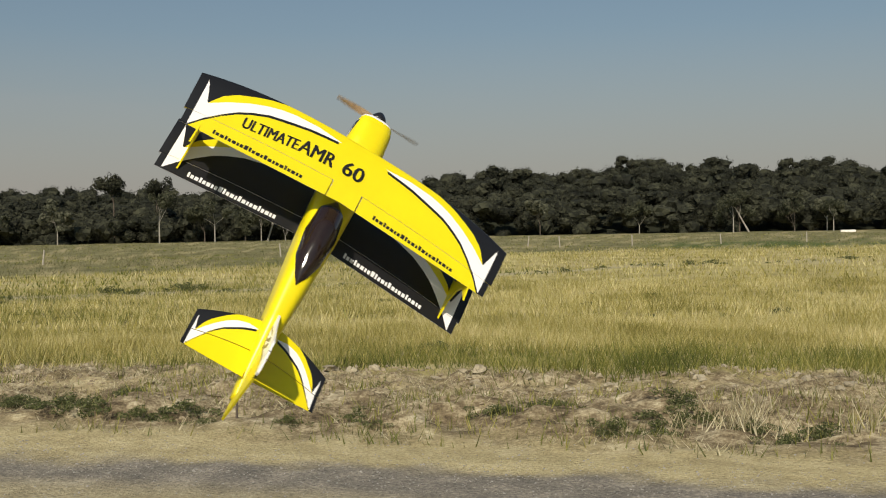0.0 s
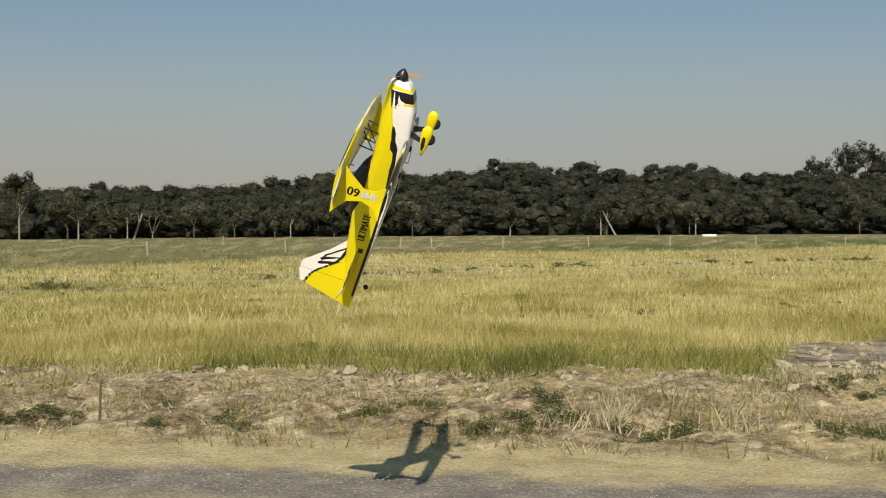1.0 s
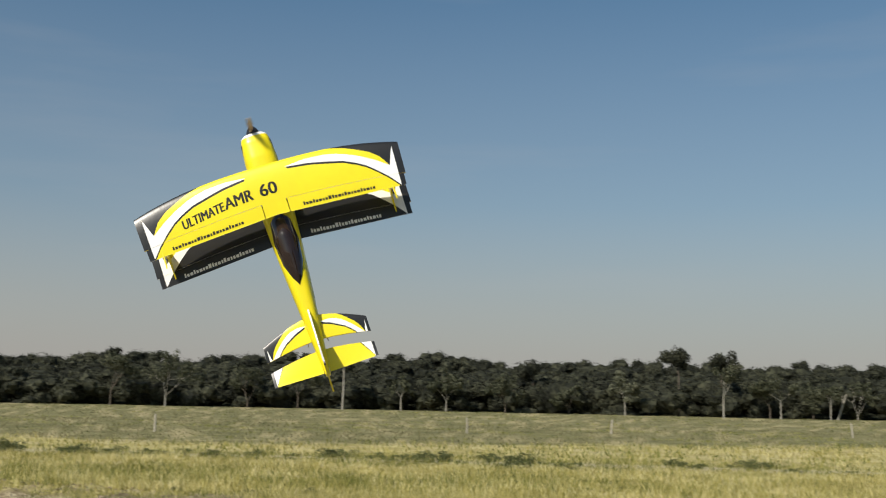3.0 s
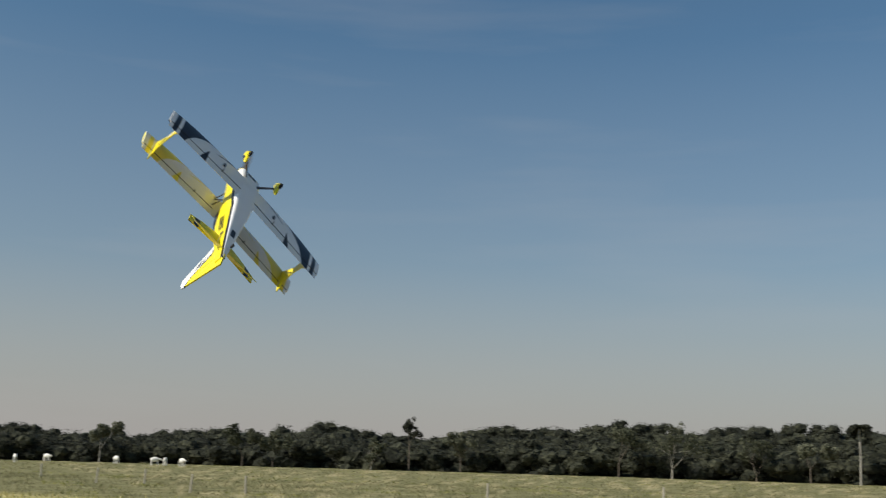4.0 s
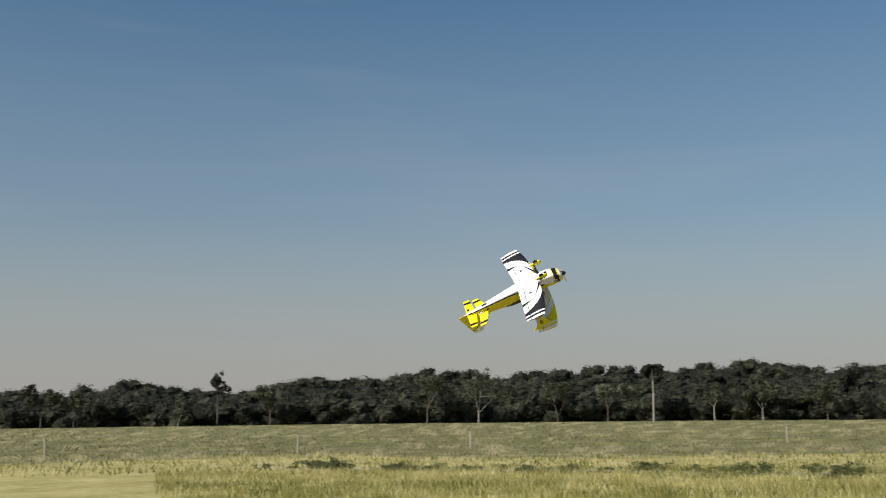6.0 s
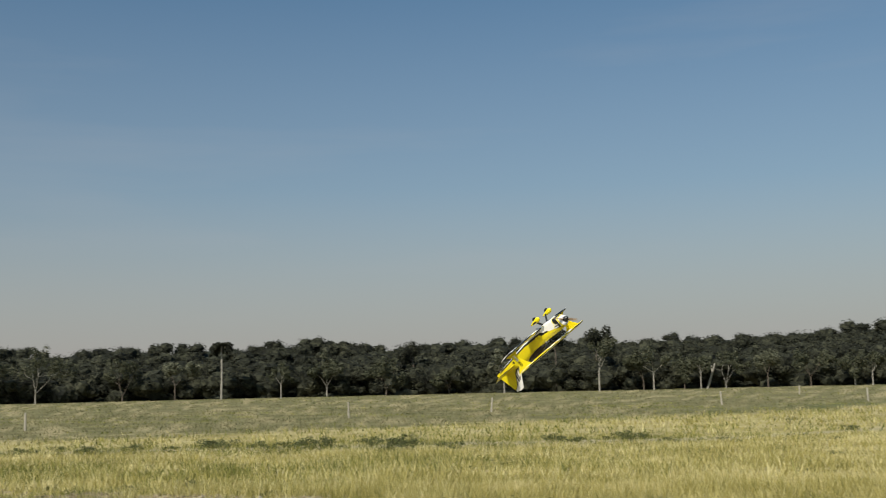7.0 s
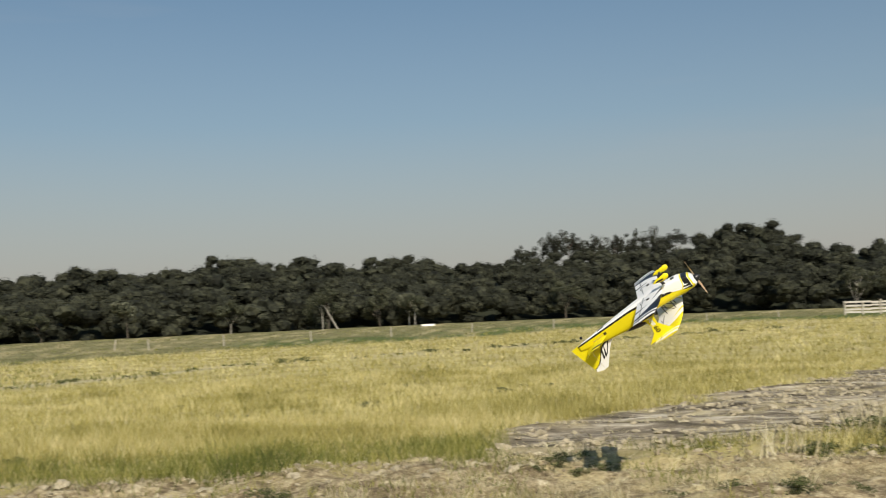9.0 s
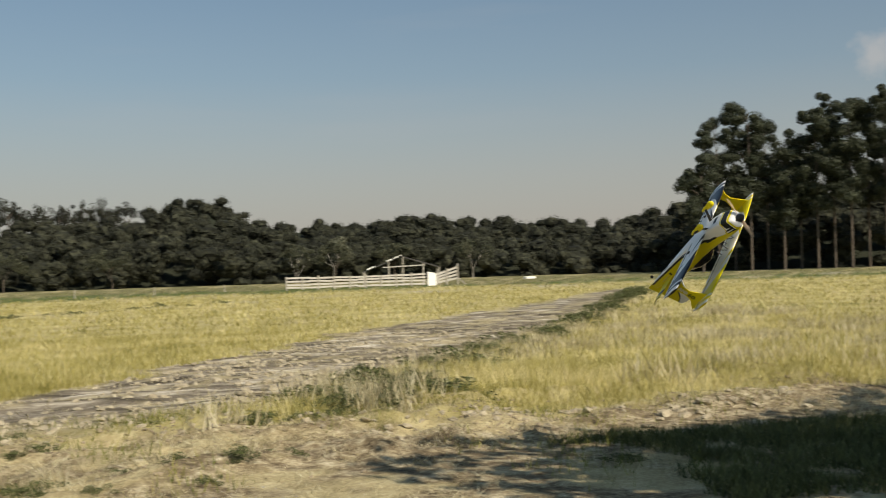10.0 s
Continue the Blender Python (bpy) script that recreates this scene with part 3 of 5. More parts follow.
def build_grass():
    rng = np.random.default_rng(3)
    green, ripe, rough = [], [], []
    for count, r0, r1, a0, a1, h, w in ((230000, 9, 22, -62, 62, 0.25, 0.006), (190000, 22, 48, -72, 62, 0.27, 0.013), (120000, 48, 110, -100, 62, 0.28, 0.032), (70000, 110, 215, -104, 62, 0.28, 0.07)):
        x, y = scatter(rng, count, r0, r1, a0, a1)
        keep = (y > field_edge(x, y) + rng.normal(0, 0.25, count)) & (patch_mask(x, y) < rng.uniform(0.02, 0.9, count))
        dens = 0.15 + 0.6 * vnoise(x, y, 1.4, 31) + 0.6 * vnoise(x, y, 0.45, 32)
        keep &= (rng.random(count) < dens) & (np.abs(y - ditch_y(x)) > 1.3 * rng.random(count))
        x, y = x[keep], y[keep]
        out_there = np.hypot(x, y) > field_end(x, y) + rng.normal(0, 2.5, len(x))
        c = blades(rng, x, y, h * np.where(out_there, 0.6, 1.0) * (0.45 + 0.55 * vnoise(x, y, 3.5, 33) + 0.75 * vnoise(x, y, 0.7, 34) ** 2), 0.85, w)
        # greener beside the bank and in damp patches
        g = smooth(0.52, 0.72, vnoise(x, y, 7, 35) * 0.62 + 0.38 * (1 - smooth(0, 5, y - field_edge(x, y))) * (1 - smooth(2, 7, x)))
        g = np.maximum(g, 0.75 * smooth(-6, -24, x) * smooth(0.35, 0.65, 0.6 * vnoise(x, y, 5, 36) + 0.4 * vnoise(x, y, 1.2, 37)))
        g = np.maximum(g, np.exp(-(np.abs(y - ditch_y(x)) / 3.0) ** 2) * smooth(0, -12, x))
        pick = rng.random(len(x)) < g
        # the near pasture grows greener, and in tufts
        lush = out_there & ((smooth(18, 10, np.hypot(x, y) - field_end(x, y)) * smooth(-12, 4, x) > rng.random(len(x))) | (vnoise(x * 0.4, y, 3.0, 38) > 0.66))
        out_there &= ~lush
        pick |= lush
        green.append(c[pick & ~out_there])
        ripe.append(c[~pick & ~out_there])
        rough.append(c[out_there])
    for name, group, m, label in (("grass_ripe", ripe, GRASS, "yellowing ripe grass standing in the field"), ("grass_green", green, GRASS_GREEN, "green grass at the edge of the field"), ("grass_rough", rough, PASTURE, "dull short rough pasture grass")):
        me = cards("grass", np.concatenate(group))
        me.materials.append(m)
        tagged(new("grass", me), label, "grass", kind="stuff")
    # dry stalks and straw on the bank
    x = rng.uniform(-24, 16, 170000)
    y = rng.uniform(6.0, 13.2, 170000)
    keep = (rng.random(170000) < smooth(0.36, 0.75, 0.6 * vnoise(x, y, 0.9, 41) + 0.4 * vnoise(x, y, 0.3, 42))) & (y < field_edge(x, y) + 0.5) & (track_y(x, y) > 8.5)
    x, y = x[keep], y[keep]
    me = cards("dry_stalks", blades(rng, x, y, 0.085, 2.4, 0.0055))
    me.materials.append(STRAW)
    tagged(new("dry_stalks", me), "dry straw and dead stalks on the earth bank", "straw", kind="stuff")
    # sparse living grass on the bank
    x = rng.uniform(-24, 16, 30000)
    y = rng.uniform(8.4, 13.2, 30000) - 1.1 * np.maximum(0, x - 4) * rng.uniform(0, 1, 30000)
    keep = (rng.random(30000) < smooth(0.38, 0.75, vnoise(x, y, 0.9, 43))) & (y < field_edge(x, y) + 0.3) & (track_y(x, y) > 8.3)
    x, y = x[keep], y[keep]
    me = cards("bank_grass", blades(rng, x, y, 0.16, 0.7, 0.006))
    me.materials.append(GRASS_GREEN)
    tagged(new("bank_grass", me), "sparse green and yellow grass on the bank", "grass", kind="stuff")
    # reeds standing on the bank
    cx, cy = rng.uniform(-0.5, 4.2, 26), rng.uniform(9.2, 10.3, 26)
    k = rng.integers(0, 26, 700)
    x, y = cx[k] + rng.normal(0, 0.09, 700), cy[k] + rng.normal(0, 0.06, 700)
    me = cards("reeds", blades(rng, x, y, 0.24, 0.9, 0.006))
    me.materials.append(STRAW)
    tagged(new("reeds", me), "dry upright reeds on the earth bank", "reeds", kind="stuff")
    # tall pale tussocks between the strip and the next field
    y = 11.5 + 45 * rng.random(9000) ** 1.6
    x = strip_edge(y) + 0.6 + rng.normal(0, 0.9, 9000)
    keep = rng.random(9000) < smooth(0.3, 0.7, vnoise(x, y, 1.2, 45))
    x, y = x[keep], y[keep]
    me = cards("pale_tussocks", blades(rng, x, y, 0.42, 0.6, 0.012))
    me.materials.append(STRAW)
    tagged(new("pale_tussocks", me), "tall pale dry grass beside the bare strip", "grass", kind="stuff")
    # pale feathery patches in the next field
    cx = rng.uniform(9.5, 44, 110)
    cy = rng.uniform(9.5, 40, 110)
    k = rng.integers(0, 110, 12000)
    x, y = cx[k] + rng.normal(0, 0.45, 12000), cy[k] + rng.normal(0, 0.45, 12000)
    keep = (x > strip_edge(y) + 0.8) & (y > field_edge(x, y) + 0.3)
    x, y = x[keep], y[keep]
    me = cards("feathery_grass", blades(rng, x, y, 0.46, 0.7, 0.016))
    me.materials.append(STRAW)
    tagged(new("feathery_grass", me), "pale feathery seed heads standing in the field", "grass", kind="stuff")
    # rank low green growth on the shaded verge
    x, y = rng.uniform(6.3, 13, 42000), rng.uniform(4.2, 8.4, 42000)
    keep = (rng.random(42000) < smooth(0.1, 0.5, 0.6 * vnoise(x, y, 0.8, 47) + 0.4 * vnoise(x, y, 0.25, 49))) & (track_y(x, y) > 9.6) & (x > 5.6 + 2.6 * vnoise(x, y, 0.7, 50)) & (y < 12.2 - 0.55 * x + 1.3 * vnoise(x, y, 0.9, 48))
    x, y = x[keep], y[keep]
    me = cards("verge_grass", blades(rng, x, y, 0.15, 0.9, 0.009))
    me.materials.append(WEED)
    tagged(new("verge_grass", me), "low dark green growth on the shaded verge", "grass", kind="stuff")
    # straw on the cut strip
    x, y = scatter(rng, 60000, 12, 60, 0, 52)
    keep = (patch_mask(x, y) > 0.4) & (rng.random(60000) < 0.6)
    x, y = x[keep], y[keep]
    me = cards("cut_straw", blades(rng, x, y, 0.09, 2.5, 0.012))
    me.materials.append(STRAW)
    tagged(new("cut_straw", me), "cut straw lying on the bare strip of field", "straw", kind="stuff")


def lump_mesh(rng, spots, detail):
    """Lumps of earth: dented balls, flattened and turned at random, from (x, y, size)."""
    bm = bmesh.new()
    bmesh.ops.create_icosphere(bm, subdivisions=detail, radius=1.0)
    ball = np.array([v.co[:] for v in bm.verts])
    tri = np.array([[v.index for v in f.verts] for f in bm.faces])
    bm.free()
    verts, faces = [], []
    for x, y, size in spots:
        p = ball * rng.uniform(0.62, 1.2, (len(ball), 1)) * size * np.array([rng.uniform(0.9, 1.6), 1.0, rng.uniform(0.45, 0.8)])
        p = p @ np.array(Euler(rng.uniform(-0.5, 0.5, 3) + np.array([0, 0, rng.uniform(0, 6)])).to_matrix()).T
        faces.append(tri + len(ball) * len(verts))
        verts.append(p + np.array([x, y, float(ground_z(np.float64(x), np.float64(y))) + size * 0.15]))
    return cards("lumps", np.concatenate(verts)[np.concatenate(faces)])


def build_clods():
    rng = np.random.default_rng(9)
    small, big, grit, crust = [], [], [], []
    while len(crust) < 1500:
        y = 13.3 + 26 * rng.random() ** 1.6
        x = rng.uniform(1.5, 26)
        if patch_mask(x, y) > 0.5 and vnoise(x * 0.35 + y * 0.1, y, 0.8, 24) > 0.45 + rng.normal(0, 0.1):
            crust.append((x, y, 0.025 + 0.11 * rng.beta(1.2, 4)))
    while len(small) < 9500:
        x, y = rng.uniform(-24, 15), 8.9 + 4.0 * rng.beta(2.0, 1.2)
        if x > 3:
            y -= 1.9 * rng.random() * min(1.0, (x - 3) / 3)
        if vnoise(x, y, 1.3, 2) > 0.36 + rng.normal(0, 0.1) and track_y(x, y) > 8.7:
            small.append((x, y, 0.009 + 0.05 * rng.beta(1.1, 6)))
    while len(big) < 480:
        x = rng.uniform(-14, 12)
        y = float(field_edge(x, 12.0)) - 0.2 + rng.normal(0, 0.35) - abs(rng.normal(0, 0.7)) * (rng.random() < 0.4)
        if vnoise(x, y, 1.6, 29) > 0.40 + rng.normal(0, 0.12) and track_y(x, y) > 9.2:
            big.append((x, y, 0.025 + 0.085 * rng.beta(1.2, 5)))
    for _ in range(5200):
        x = rng.uniform(-14, 4)
        grit.append((x, rng.uniform(5.6, 8.7) if rng.random() < 0.5 else 7.5 + rng.normal(0, 0.35), 0.004 + 0.013 * rng.beta(1.2, 6)))
    for name, spots, detail, m, label in (("clods", small, 1, CLOD, "dry clods of earth on the bank"), ("crusted_lumps", big, 2, CLOD_PALE, "pale crusted lumps of earth along the field's edge"), ("strip_clods", crust, 1, CLOD_PALE, "pale clods and straw lumps on the cut strip"), ("gravel", grit, 1, STONE, "loose grey gravel on the track")):
        me = lump_mesh(rng, spots, detail)
        me.materials.append(m)
        tagged(new(name, me), label, "soil" if m is not STONE else "gravel", kind="stuff")


def weed_mesh(seed, size, count):
    rng = np.random.default_rng(seed)
    out = [leaf_cloud(rng, (rng.normal(0, 0.32) * size, rng.normal(0, 0.32) * size, size * rng.uniform(0.05, 0.55)), (0.2 * size, 0.2 * size, 0.13 * size), count // 12, 0.035 * size) for _ in range(12)]
    return cards("leaves", np.concatenate(out))


def build_weeds():
    rng = np.random.default_rng(17)
    shapes = [weed_mesh(300 + i, 1.0, 1100) for i in range(4)]
    for s in shapes:
        s.materials.append(WEED)

    def weed(x, y, size, label, group):
        t = thing("weed_bush", label, "weed", group, pose(x, y, float(ground_z(x, y)) - 0.04, 0, 0, rng.uniform(0, 360)))
        ob = part("leaves", shapes[int(rng.integers(4))], WEED, t)
        ob.scale = (size * rng.uniform(0.8, 1.5), size * rng.uniform(0.8, 1.2), size * rng.uniform(0.55, 1.0))

    # low weeds along the foot of the bank
    for x, y, s in ((-6.2, 9.2, 0.5), (-5.6, 9.1, 0.55), (-5.1, 9.15, 0.45), (-4.5, 9.0, 0.35), (-3.6, 9.0, 0.4), (-2.9, 9.1, 0.3), (-0.9, 9.0, 0.42), (-0.55, 9.15, 0.5), (0.4, 9.0, 0.38), (0.85, 9.1, 0.3), (2.2, 9.2, 0.35), (2.7, 8.9, 0.3), (-8.0, 9.3, 0.5), (-9.5, 9.4, 0.4), (3.6, 8.8, 0.3)):
        weed(x, y, 0.62 * s, "low dark green weed at the foot of the bank", "weeds on the bank")
    # shrubs along the ditch across the field
    for u in np.linspace(0, 1, 120):
        x = -46 + 84 * u ** 1.35 + rng.normal(0, 0.7)
        y = float(ditch_y(x)) + rng.normal(0, 0.9)
        weed(x, y, (0.2 + 0.6 * rng.beta(1.2, 2.6)) * (1.45 if x < -18 else 1.0), "dark shrub growing along the field ditch", "shrubs along the ditch")
    weed(-25.8, 32.2, 0.95, "round dark shrub alone in the field", "shrubs along the ditch")
    # bushes beside the cut strip
    for u in np.linspace(0, 1, 62):
        y = 12.2 + 50 * u ** 1.5 + rng.normal(0, 0.5)
        x = float(strip_edge(y)) + 0.4 + rng.normal(0, 0.5)
        weed(x, y, rng.uniform(0.38, 0.85) * (0.8 + 1.1 * u), "dark green bush on the edge of the bare strip", "bushes beside the strip")
    for k in range(16):
        x, y = rng.normal(7.8, 0.9), rng.normal(12.6, 0.8)
        weed(x, y, rng.uniform(0.3, 0.75), "straggling dark bush at the corner of the strip", "bushes beside the strip")
    # rank weeds on the shaded verge
    for k in range(22):
        x = rng.uniform(6.8, 10.8)
        weed(x, 12.4 - 0.62 * x + rng.normal(-0.7, 0.4), rng.uniform(0.15, 0.34), "rank low weed on the shaded verge", "weeds on the bank")
    for k in range(70):
        x = rng.uniform(-12, 5.0)
        weed(x, 9.2 + abs(rng.normal(0, 0.5)), rng.uniform(0.10, 0.30), "low dark green weed at the foot of the bank", "weeds on the bank")
    # odd dark tufts standing in the ripe field
    for k in range(70):
        x, y = rng.uniform(-26, 10), 13.5 + 34 * rng.random() ** 1.5
        if patch_mask(x, y) < 0.05:
            weed(x, y, rng.uniform(0.14, 0.34), "dark tuft standing in the ripe field", "tufts in the field")
    # taller weeds at the near corner of the field
    for k in range(22):
        x, y = rng.uniform(1.5, 7), rng.uniform(11.2, 12.6)
        weed(x, y, rng.uniform(0.12, 0.30), "straggling weed at the corner of the field", "weeds on the bank")


build_grass()
build_clods()
build_weeds()


# ---- fences, corral, cattle ----
def box(bm, x0, y0, z0, x1, y1, z1):
    v = [bm.verts.new((x, y, z)) for x in (x0, x1) for y in (y0, y1) for z in (z0, z1)]
    for f in ((0, 1, 3, 2), (4, 6, 7, 5), (0, 4, 5, 1), (2, 3, 7, 6), (0, 2, 6, 4), (1, 5, 7, 3)):
        bm.faces.new([v[i] for i in f])


def board(name, p, q, height, thick, material, parent):
    """A board from p to q, standing on edge."""
    p, q = Vector(p), Vector(q)
    bm = bmesh.new()
    box(bm, 0, -thick / 2, -height / 2, (q - p).length, thick / 2, height / 2)
    ob = part(name, bm, material, parent)
    d = (q - p).normalized()
    ob.matrix_basis = Matrix.Translation(p) @ d.to_track_quat("X", "Z").to_matrix().to_4x4()
    return ob


def build_fence_posts():
    rng = np.random.default_rng(23)
    bm = bmesh.new()
    limb(bm, (0, 0, -0.1), (0, 0, 1.1), 0.075, 0.06, 7)
    first = thing("fence_post", "weathered wooden fence post in the grass", "fence post", "fence posts in the pasture")
    part("post", bm, WOOD_POST, first)
    spots = [(-101.4, 5.7), (-100.6, -4.7), (-100.5, -2.0), (-100.8, 1.5), (-69.5, 12.5), (-68.3, 15.6), (-62.5, 29), (-60.7, 40.3), (-84.1, 11.8), (-85.5, 8.6), (-20.2, 119), (-16, 113.7), (-43, 128), (-26.9, 97.2), (-52, 60), (-48, 72), (-36, 88), (-9, 118), (0, 122), (9, 127), (19, 132), (30, 137), (41, 141), (52, 143), (62, 143)]
    for i, (x, y) in enumerate(spots):
        m = pose(x, y, float(ground_z(np.float64(x), np.float64(y))), rng.normal(0, 3), rng.normal(0, 3), rng.uniform(0, 90))
        if i == 0:
            first.matrix_basis = m
        else:
            copy_thing(first, m)


def build_corral():
    g = -0.75
    c = thing("corral_fence", "pale weathered board fence of a cattle corral", "fence")
    pts = [(67.7, 136.0), (74.1, 134.3), (80.5, 132.5), (86.8, 130.8)]
    for (x0, y0), (x1, y1) in zip(pts, pts[1:]):
        for k in range(4):
            for a, b in ((0, 0.5), (0.5, 1.0)):
                sag = [0.06 * math.sin(3.1 * (x0 + a) + 2 * k), 0.06 * math.sin(2.3 * (x0 + b) + 5 * k)]
                board("rail", (x0 + (x1 - x0) * a, y0 + (y1 - y0) * a, g + 0.35 + 0.42 * k + sag[0]), (x0 + (x1 - x0) * b, y0 + (y1 - y0) * b, g + 0.35 + 0.42 * k + sag[1]), 0.24, 0.05, WOOD_GREY, c)
        for k in range(3):
            x, y = x0 + (x1 - x0) * k / 3, y0 + (y1 - y0) * k / 3
            board("post", (x, y - 0.09, g - 0.1), (x, y - 0.09, g + 1.8 + 0.15 * math.sin(x * 7)), 0.2, 0.2, WOOD_POST, c)
    ramp_ = thing("loading_ramp", "pale board loading ramp rising at the corral", "ramp")
    for k in range(4):
        board("rail", (89.5, 132.3, g + 0.3 + 0.38 * k), (92.4, 130.8, g + 0.95 + 0.52 * k), 0.3, 0.05, WOOD_GREY, ramp_)
    for k in range(3):
        board("post", (89.5 + 1.4 * k, 132.2 - 0.72 * k, g - 0.1), (89.5 + 1.4 * k, 132.2 - 0.72 * k, g + 1.75 + 0.62 * k), 0.18, 0.18, WOOD_POST, ramp_)
    board("brace", (92.4, 130.6, g + 0.9), (93.3, 130.2, g), 0.12, 0.1, WOOD_POST, ramp_)
    door = thing("corral_gate", "white painted solid gate in the corral fence", "gate")
    bm = bmesh.new()
    rim = [(0.0, 0.0), (1.25, 0.0), (1.25, 1.55), (1.05, 1.78), (0.1, 1.95), (0.0, 1.9)]
    faces = [[bm.verts.new((u, d, v)) for u, v in rim] for d in (-0.04, 0.04)]
    bm.faces.new(faces[0])
    bm.faces.new(faces[1][::-1])
    for i in range(len(rim)):
        bm.faces.new((faces[0][i], faces[1][i], faces[1][(i + 1) % len(rim)], faces[0][(i + 1) % len(rim)]))
    panel = part("panel", bm, WHITE_WASH, door)
    panel.matrix_basis = pose(87.1, 130.7, g, 0, 0, -14)
    # open shed behind the fence, its gable towards the field
    shed = thing("cattle_shed", "open shed with a dark low gabled roof", "shed")
    west, apex, east, back = Vector((82.3, 140.7, g + 2.0)), Vector((87.2, 137.7, g + 4.25)), Vector((92.0, 134.6, g + 2.5)), Vector((4.6, 7.4, 0))
    for low in (west, east):
        bm = bmesh.new()
        v = [bm.verts.new(p + q + Vector((0, 0, dz))) for p in (low, apex) for q in (Vector(), back) for dz in (0, 0.13)]
        for f in ((0, 1, 3, 2), (4, 6, 7, 5), (0, 4, 5, 1), (2, 3, 7, 6), (0, 2, 6, 4), (1, 5, 7, 3)):
            bm.faces.new([v[i] for i in f])
        part("roof", bm, ROOF, shed)
    for u, w in ((0.02, 0), (0.34, 0), (0.52, 0), (0.78, 0), (0.98, 0), (0.02, 1), (0.5, 1), (0.98, 1)):
        p = west.lerp(east, u) + back * w * 0.95
        tall = float(np.interp(u, [0, 0.5, 1], [2.0, 4.2, 2.45]))
        board("post", (p.x, p.y, g - 0.1), (p.x, p.y, g + tall), 0.17, 0.17, WOOD_POST, shed)
    p, q = west.lerp(east, 0.26), west.lerp(east, 0.80)
    board("beam", (p.x, p.y - 0.1, g + 2.75), (q.x, q.y - 0.1, g + 2.95), 0.14, 0.12, WOOD_GREY, shed)
    for u0, u1 in ((0.06, 0.16), (0.31, 0.38), (0.40, 0.46), (0.48, 0.53)):
        p, q = west.lerp(apex, min(1.0, 2 * u0)), west.lerp(apex, min(1.0, 2 * u1))
        board("roof_tile", p + Vector((0, -0.1, 0.22)), q + Vector((0, -0.1, 0.22)), 0.16, 0.3, WHITE_WASH, shed)
    trough = thing("water_trough", "long white trough at the edge of the wood", "trough")
    bm = bmesh.new()
    box(bm, -1.3, -0.4, 0, 1.3, 0.4, 0.45)
    bmesh.ops.bevel(bm, geom=bm.edges[:], offset=0.05, segments=2, affect="EDGES")
    part("basin", bm, WHITE_WASH, trough)
    for k, (az, R) in enumerate(((5.95, 215.0), (38.9, 200.0))):
        m = pose(R * math.sin(radians(az)), R * math.cos(radians(az)), -0.78, 0, 0, 10)
        if k:
            copy_thing(trough, m)
        else:
            trough.matrix_basis = m


def build_cattle():
    hide = plain("white_hide", (0.74, 0.72, 0.67), 0.8, vary=0.12, size=0.4)

    def blob(rx, ry, rz):
        bm = bmesh.new()
        bmesh.ops.create_uvsphere(bm, u_segments=14, v_segments=9, radius=1.0)
        for v in bm.verts:
            v.co = Vector((v.co.x * rx, v.co.y * ry, v.co.z * rz + 0.05 * rz * math.sin(3 * v.co.x)))
        return bm

    cow = thing("cow", "white cow grazing in the far pasture", "cow", "cattle in the pasture")
    b = part("body", blob(0.75, 0.3, 0.38), hide, cow, smooth_shade=True)
    b.location = (0, 0, 0.95)
    h = part("head", blob(0.28, 0.13, 0.15), hide, cow, smooth_shade=True)
    h.matrix_basis = pose(0.95, 0, 0.95, 0, 35, 0)
    for x in (-0.5, 0.5):
        for y in (-0.17, 0.17):
            bm = bmesh.new()
            limb(bm, (x, y, 0), (x, y, 0.8), 0.06, 0.1)
            part("leg", bm, hide, cow)
    for i, (az, R, turn) in enumerate(((-80.3, 183, 20), (-81.1, 190, 160), (-81.6, 190, 90), (-83.4, 199, 200), (-88.0, 185, 0), (-86.6, 210, 40))):
        m = pose(R * math.sin(radians(az)), R * math.cos(radians(az)), -0.76, 0, 0, turn)
        if i:
            copy_thing(cow, m)
        else:
            cow.matrix_basis = m


def build_stake():
    t = thing("stake", "thin dark wooden stake stuck in the bank", "stake", m=pose(-4.12, 9.0, float(ground_z(np.float64(-4.12), np.float64(9.0))), 2, 3, 0))
    bm = bmesh.new()
    limb(bm, (0, 0, -0.08), (0, 0, 0.34), 0.013, 0.010, 7)
    part("stick", bm, BARK_DARK, t)


build_stake()
build_fence_posts()
build_corral()
build_cattle()


def build_shade_tree():
    """An unseen broad tree behind the viewpoint, added so its shade falls on the bank."""
    rng = np.random.default_rng(77)
    t = thing("shade_tree", "unseen broad leafy tree added beside the track for its shade", "tree", m=pose(9.9, 0.7, 0))
    bm = bmesh.new()
    limb(bm, (0, 0, -0.1), (0.1, 0, 2.6), 0.2, 0.15, 8)
    out = []
    for k in range(40):
        e = Vector((rng.uniform(-3.6, 5.0), rng.uniform(-1.0, 0.8), rng.uniform(3.5, 5.9)))
        limb(bm, (0.1, 0, 2.5), e, 0.06, 0.02, 5)
        out.append(leaf_cloud(rng, e, (1.2, 1.1, 0.7), 260, 0.13))
    part("trunk", bm, BARK_DARK, t)
    part("crown", cards("crown", np.concatenate(out)), LEAF_EUC, t)


build_shade_tree()


# ---- the model aeroplane ----
YELLOW, WHITE, BLACK = (0.84, 0.70, 0.010), (0.88, 0.87, 0.84), (0.012, 0.012, 0.013)


